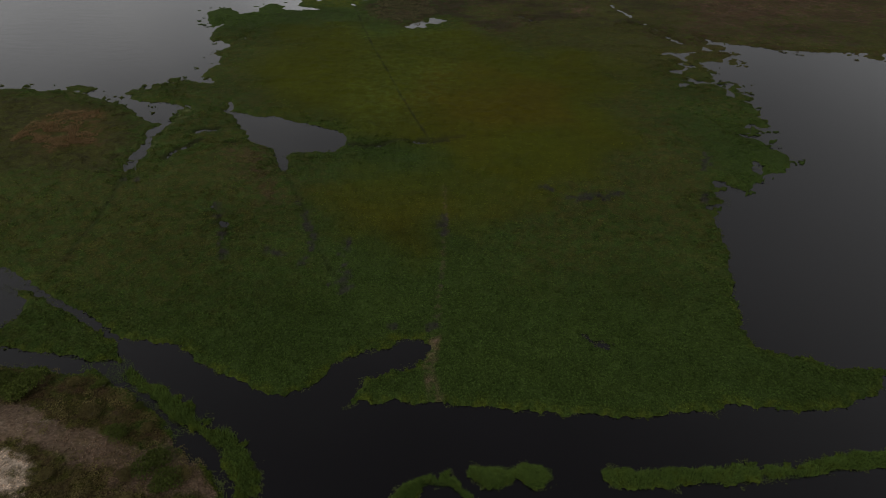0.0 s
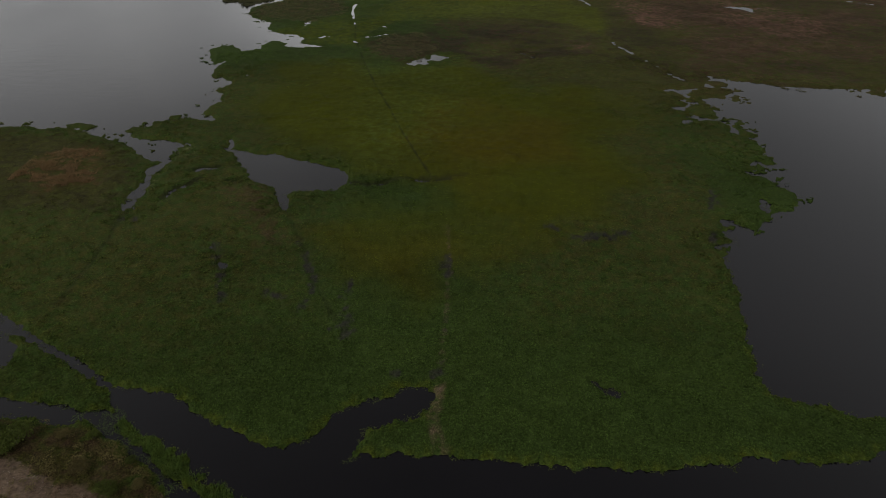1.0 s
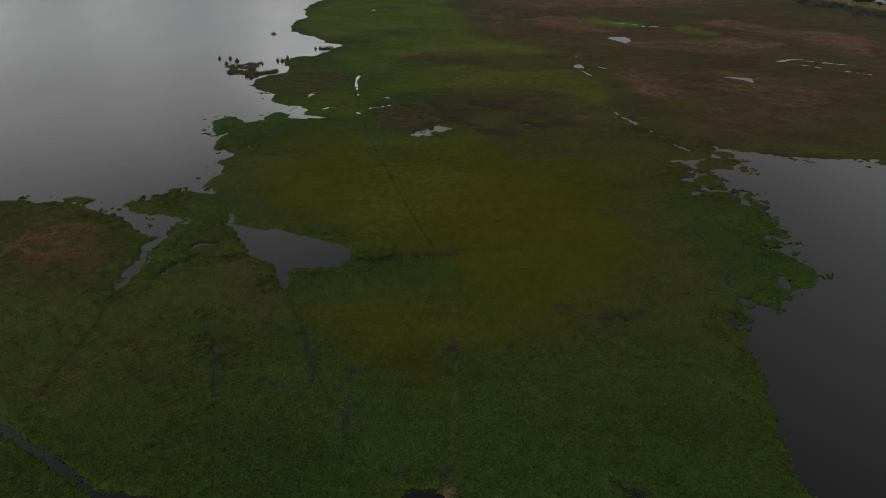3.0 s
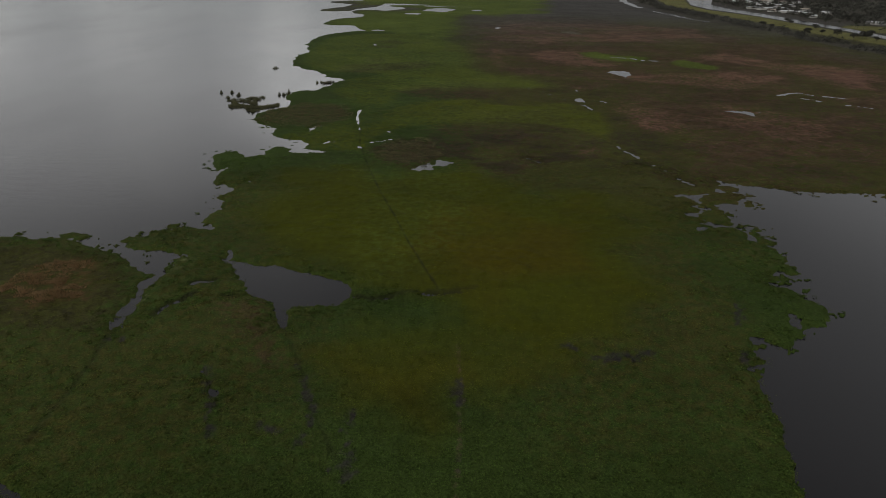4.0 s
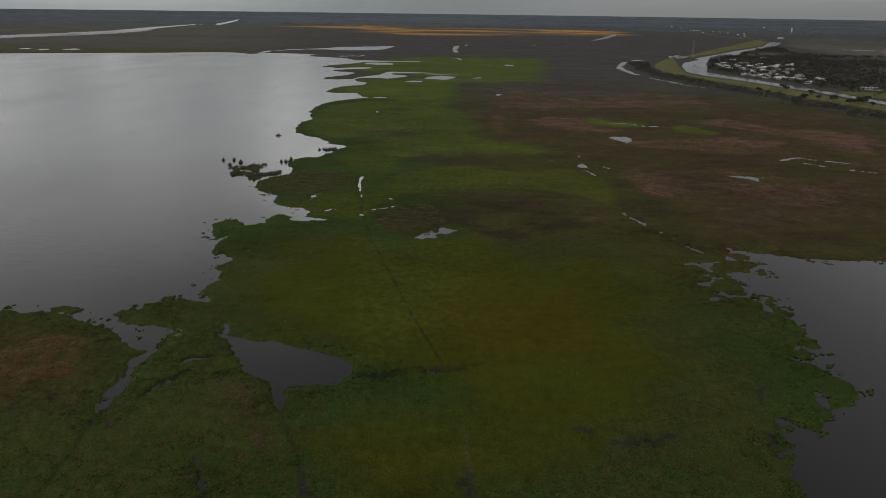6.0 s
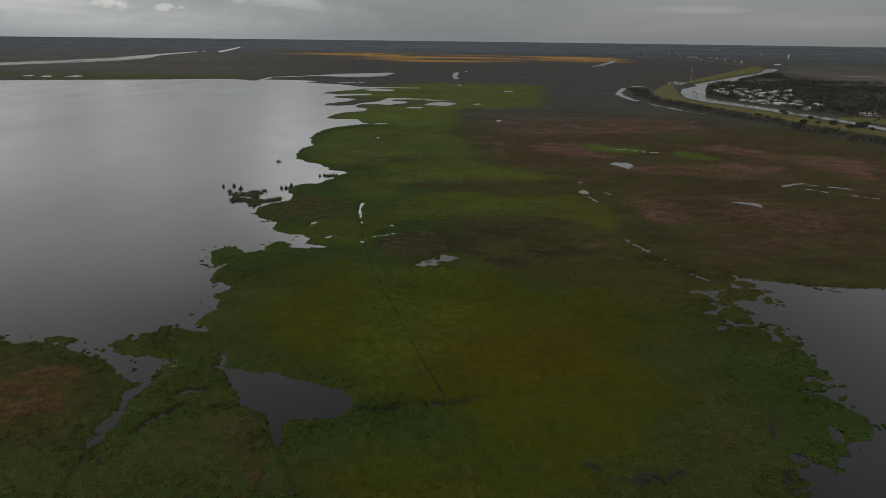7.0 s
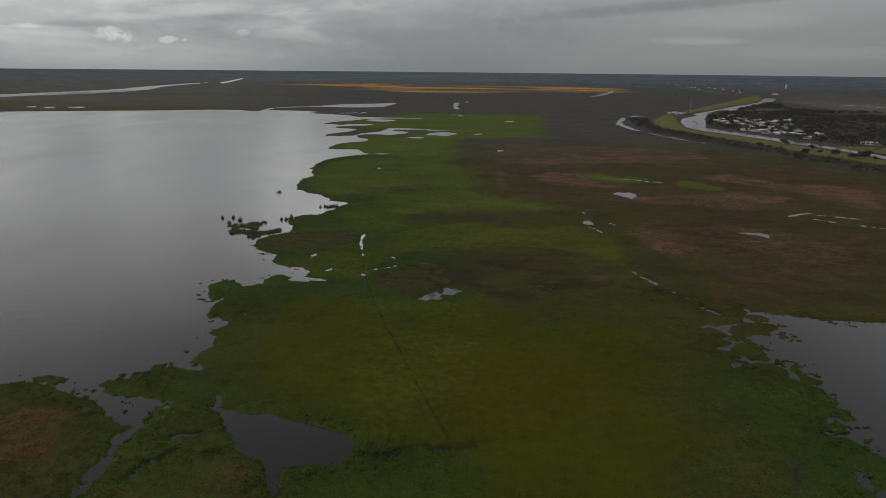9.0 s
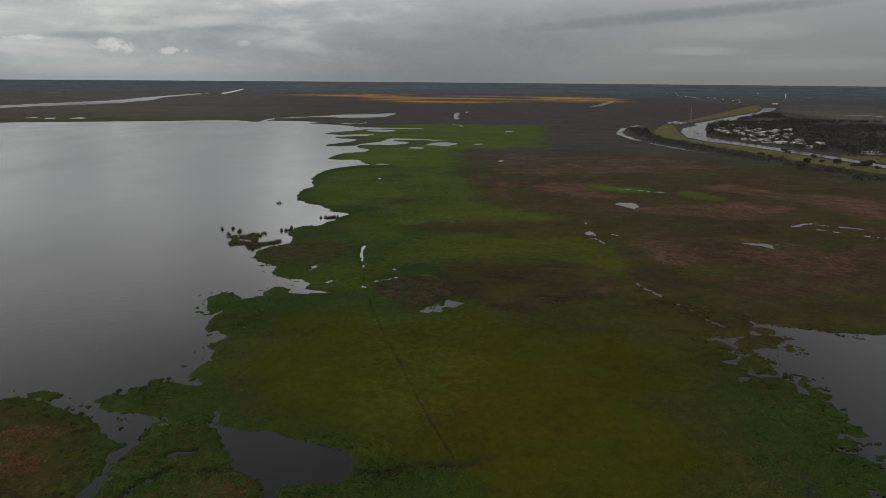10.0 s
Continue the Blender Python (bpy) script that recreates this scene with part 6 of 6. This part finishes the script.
def canal_lock():
    base = new("canal_lock")
    for y in (-9, 9):
        bm = bmesh.new()
        box(bm, -32, y - 1.6, -1.0, 32, y + 1.6, 3.2, 0.2)
        part("lock_wall", bm, CONCRETE, base)
    for x in (-22, 22):
        for side in (-1, 1):
            bm = bmesh.new()
            box(bm, -3.9, -0.35, -0.8, 3.9, 0.35, 2.8)
            bmesh.ops.transform(bm, verts=bm.verts, matrix=pose(x + side * 0.2, side * 3.8, 0, 0, 0, 90 - side * 14))
            part("gate", bm, STEEL, base)
    bm = bmesh.new()
    box(bm, -27, -16, 3.2, -23, 16, 3.8, 0.1)
    part("deck", bm, CONCRETE, base)
    for y in (-11, 11):
        for z in (4.3, 4.9):
            bm = bmesh.new()
            tube(bm, (-31, y, z), (31, y, z), 0.06, 0.06, 5)
            part("rail", bm, STEEL, base)
        for k in range(9):
            bm = bmesh.new()
            tube(bm, (-31 + k * 7.75, y, 3.0), (-31 + k * 7.75, y, 4.95), 0.07, 0.07, 5)
            part("rail_post", bm, STEEL, base)
    for x, y, wide in ((-10, -13, 4.0), (20, 13, 3.0)):
        bm = bmesh.new()
        box(bm, x - wide, y - 2.4, 0.2, x + wide, y + 2.4, 4.2, 0.1)
        part("control_house", bm, SIDING, base, "pale control house")
        bm = bmesh.new()
        box(bm, x - wide - 0.5, y - 2.9, 4.2, x + wide + 0.5, y + 2.9, 4.6, 0.1)
        part("control_roof", bm, GREY_ROOF, base)
    return tagged(base, "pale concrete canal lock with steel gates", "canal lock")


# ---- placing ----
marsh_plants()
shore_plants()
sedge_tufts()
tall_grass("strip_grass", [REED_STRIP], 22000, 1.2, GRASS, "tall feathery green grass on a narrow strip in the slough", 0.8)
tall_grass("tall_grass", [MAT_A, MAT_B, MAT_C], 24000, 0.75, GRASS, "tall green grass on narrow floating mats in the slough")
tall_grass("tan_reeds", [TAN_REEDS], 15000, 1.0, REED, "stand of dry tan reeds in the green marsh", 7.0, gaps=-0.12)
tall_grass("brown_reeds", [REED_MOUND, Z_BROWN_C], 9000, 0.7, BROWN_REED, "low brown reeds growing in patches on the marsh", 12.0, 0.26)
tall_grass("reed_bed", [REED_BED, REED_BED_B, REED_BED_C], 10000, 1.7, GREEN_REED, "olive reed bed standing in shallow lake water", 3.0, gaps=-0.25)
for i, (x, y) in enumerate(CLUMPS):
    reed_clump(x, y, RNG.uniform(1.0, 2.0) * (1.5 if i in (1, 3, 5, 6) else 0.75), RNG.uniform(1.8, 3.0))

for i, (x, y) in enumerate(SHRUBS):
    zz = float(land_height(np.array([x]), np.array([y]))[1][0])
    big = (4.0, 3.3, 2.2, 3.4, 2.8, 1.9, 1.5, 1.4, 1.5, 1.4, 1.3, 1.6, 1.4, 1.5)[i]
    shrub(x, y, zz, big, big * (1.25 if big < 2.5 else 0.95), i in (5, 7, 8, 9, 11, 13))


def bank_scrub():
    n = 5200
    x, y = RNG.uniform(-105, -30, n), RNG.uniform(50, 102, n)
    spoil = depth_in(SPOIL_BANK, x, y, 40)
    w, z, cover = land_height(x, y)
    thick = step(fractal(x, y, 7, 4, 161), -0.3, 0.35) * (1 - 0.72 * np.maximum(cover[2][0], cover[3][1]))
    ok = (spoil > 0.4) & (w < 0) & (RNG.uniform(0, 1, n) < thick)
    x, y, z = x[ok], y[ok], z[ok]
    r = 0.3 + 1.2 * RNG.uniform(0, 1, len(x)) ** 2.5
    verts, quads = crown_leaves(np.stack([x, y, z - 0.1], -1), r, r * 1.2, 60, 0.17, RNG)
    stuff("bank_scrub", verts, PALE_SHRUB, "low dry olive and brown scrub on the spoil bank", quads=quads)


bank_scrub()


def pebbles():
    """Pale stones and shell lumps lying on the bare soil."""
    n = 26000
    x, y = RNG.uniform(-105, -35, n), RNG.uniform(50, 95, n)
    w, z, cover = land_height(x, y)
    ok = (w < -0.5) & (RNG.uniform(0, 1, n) < 0.25 * cover[3][1] + 0.9 * cover[2][0]) & (fractal(x, y, 5, 4, 221) + RNG.normal(0, 0.12, n) > 0.08) & (depth_in(SPOIL_BANK, x, y, 40) > 0)
    c = np.stack([x[ok], y[ok], z[ok]], -1)
    s = 0.03 + 0.11 * RNG.uniform(0, 1, len(c)) ** 3
    corners = np.array([(1, 0, 0), (0, 1, 0), (-1, 0, 0), (0, -1, 0), (0, 0, 0.7), (0, 0, -0.5)])
    verts = c[:, None, :] + corners[None] * s[:, None, None] * RNG.uniform(0.6, 1.3, (len(c), 6, 1))
    faces = np.array([(0, 1, 4), (1, 2, 4), (2, 3, 4), (3, 0, 4), (1, 0, 5), (2, 1, 5), (3, 2, 5), (0, 3, 5)])
    tris = (np.arange(len(c))[:, None, None] * 6 + faces[None]).reshape(-1, 3)
    stuff("pebbles", verts.reshape(-1, 3), PEBBLE, "pale stones scattered on the bare sandy soil", tris=tris)


pebbles()


def lily_pads():
    n = 26000
    p = np.array(LILY_WATER)
    x, y = RNG.uniform(p[:, 0].min(), p[:, 0].max(), n), RNG.uniform(p[:, 1].min(), p[:, 1].max(), n)
    ok = (depth_in(LILY_WATER, x, y, 10) + fractal(x, y, 4, 3, 191) * 1.5 > 0) & (shore(x, y) > 0) & (fractal(x, y, 2.2, 3, 193) > 0.02)
    x, y = x[ok], y[ok]
    normals = np.stack([RNG.normal(0, 0.12, len(x)), RNG.normal(0, 0.12, len(x)), np.ones(len(x))], -1)
    size = RNG.uniform(0.14, 0.32, len(x))
    verts, quads = leaf_quads(np.stack([x, y, np.full(len(x), 0.03)], -1), normals, size, size * 0.9, RNG)
    stuff("lily_pads", verts, GRASS, "small floating leaves speckling the still backwater", quads=quads)


lily_pads()


def floating_leaves():
    """Loose leaves and torn rafts drifting a little way off the shores."""
    n = 600000
    off = 100 / np.tan(RNG.uniform(math.atan2(100, 420), math.atan2(100, 60), n))
    a = RNG.uniform(-radians(46), radians(46), n)
    x, y = MIDDLE[0] + off * np.sin(a), off * np.cos(a)
    w = shore(x, y)
    reach = 1.0 + 2.0 * step(fractal(x, y, 16, 3, 251), -0.1, 0.4) * step(off, 100, 200)
    ok = (w > 0.02) & (RNG.uniform(0, 1, n) < 0.9 * step(reach - w, 0, reach)) & (fractal(x, y, 2.4, 3, 253) > -0.02)
    x, y, off = x[ok], y[ok], off[ok]
    normals = np.stack([RNG.normal(0, 0.15, len(x)), RNG.normal(0, 0.15, len(x)), np.ones(len(x))], -1)
    size = RNG.uniform(0.14, 0.34, len(x)) * (0.8 + off / 330)
    verts, quads = leaf_quads(np.stack([x, y, np.full(len(x), 0.05)], -1), normals, size, size * 0.8, RNG)
    stuff("floating_leaves", verts, FLOAT_LEAF, "torn green leaves floating along the marsh shores", quads=quads)


floating_leaves()

tall_palm, short_palm = palm(7.5, 16), palm(5.2, 13)
for i, (x, y) in enumerate(PALMS):
    zz = 0.5
    if i < 2:
        (tall_palm, short_palm)[i].matrix_basis = pose(x, y, zz)
    else:
        copy_thing((tall_palm, short_palm)[i % 2], pose(x, y, zz, 0, 0, RNG.uniform(0, 360)))

oaks = [tree(8.5, 4.5, 60), tree(6.5, 3.6, 50), tree(10.0, 5.0, 60)]
for i, (x, y) in enumerate(BIG_TREES):
    m = pose(x, y, 0.5, 0, 0, RNG.uniform(0, 360))
    if i < 3:
        oaks[i].matrix_basis = m
    else:
        copy_thing(oaks[i % 3], m)

x, y = wood_points(WOODS, 16000, ((PARK, -4), (FIELD_B, -2), (FIELD_C, -4), (PASTURE, -2)), gaps=-0.16)
woods("canal_woods", x, y, 1.8, 4.4, "dark dense low woods behind the canal settlement", 20)
x, y = wood_points(PARK, 2200)
keep = np.min([np.hypot(x - hx, y - hy) for hx, hy in HOUSES], axis=0) > 7
woods("settlement_trees", x[keep], y[keep], 1.6, 3.4, "dark trees growing between the houses")
x, y = wood_points(BELT, 4200, ((LEVEE, -3),), 22.0)
woods("levee_thicket", x, y, 0.9, 3.0, "dark thicket along the foot of the levee")


def far_woods():
    n = 26000
    off = 1 / RNG.uniform(1 / 14000, 1 / 2600, n)
    a = RNG.uniform(-radians(40), radians(40), n)
    x, y = MIDDLE[0] + off * np.sin(a), MIDDLE[1] + off * np.cos(a)
    w, z, cover = land_height(x, y)
    thick = cover[2][1] * (0.03 + 0.97 * step(x, -200, 900)) * (1 - cover[1][2]) * (1 - cover[2][2]) * step(fractal(x * 0.4, y, 500, 4, 171), -0.5, 0.1)
    thick = np.maximum(thick, 0.06 * step(fractal(x * 0.3, y, 300, 4, 181), 0.1, 0.5) * (x > 400))
    ok = (w < -3) & (RNG.uniform(0, 1, n) < thick)
    woods("far_woods", x[ok], y[ok], 4.0, 8.0, "low dark woods out to the horizon", 8, HAZY_LEAF, 0.4)


far_woods()

kinds = [
    house(14, 7.5, WHITE_ROOF, "low pale house with a white metal roof"),
    house(12, 8, GREY_ROOF, "low pale house with a grey shingle roof"),
    house(16, 8, WHITE_ROOF, "long pale house with a white metal roof"),
    house(13, 9, TAN_ROOF, "low pale house with a tan shingle roof"),
]
used = set()
for i, (x, y) in enumerate(HOUSES + TOWN):
    gx, gy, gz = (float(v[0]) for v in gathered(np.array([float(x)]), np.array([float(y)]), np.array([0.5])))
    k = (0, 2, 0, 1, 0, 3, 2)[i % 7]
    m = pose(gx, gy, gz, 0, 0, (20, 110, 12, 35, 100)[i % 5] + RNG.uniform(-6, 6))
    if gy > 2000:
        m = m @ Matrix.Scale(0.62, 4)
    if k not in used:
        used.add(k)
        kinds[k].matrix_basis = m
    else:
        copy_thing(kinds[k], m)
shed = house(24, 9, WHITE_ROOF, "long white farm shed with a metal roof")
for i, (x, y) in enumerate(LONG_HOUSES):
    gx, gy, gz = (float(v[0]) for v in gathered(np.array([float(x)]), np.array([float(y)]), np.array([0.5])))
    if i:
        copy_thing(shed, pose(gx, gy, gz, 0, 0, 8))
    else:
        shed.matrix_basis = pose(gx, gy, gz, 0, 0, 8)

lock = canal_lock()
lock.matrix_basis = pose(*LOCK[0], 0.4, 0, 0, 52)
lattice_mast(38).matrix_basis = pose(*MAST[0], 0.5)
gx, gy, gz = (float(v[0]) for v in gathered(np.array([float(WATER_TOWER[0][0])]), np.array([float(WATER_TOWER[0][1])]), np.array([0.5])))
water_tower(20).matrix_basis = pose(gx, gy, gz)
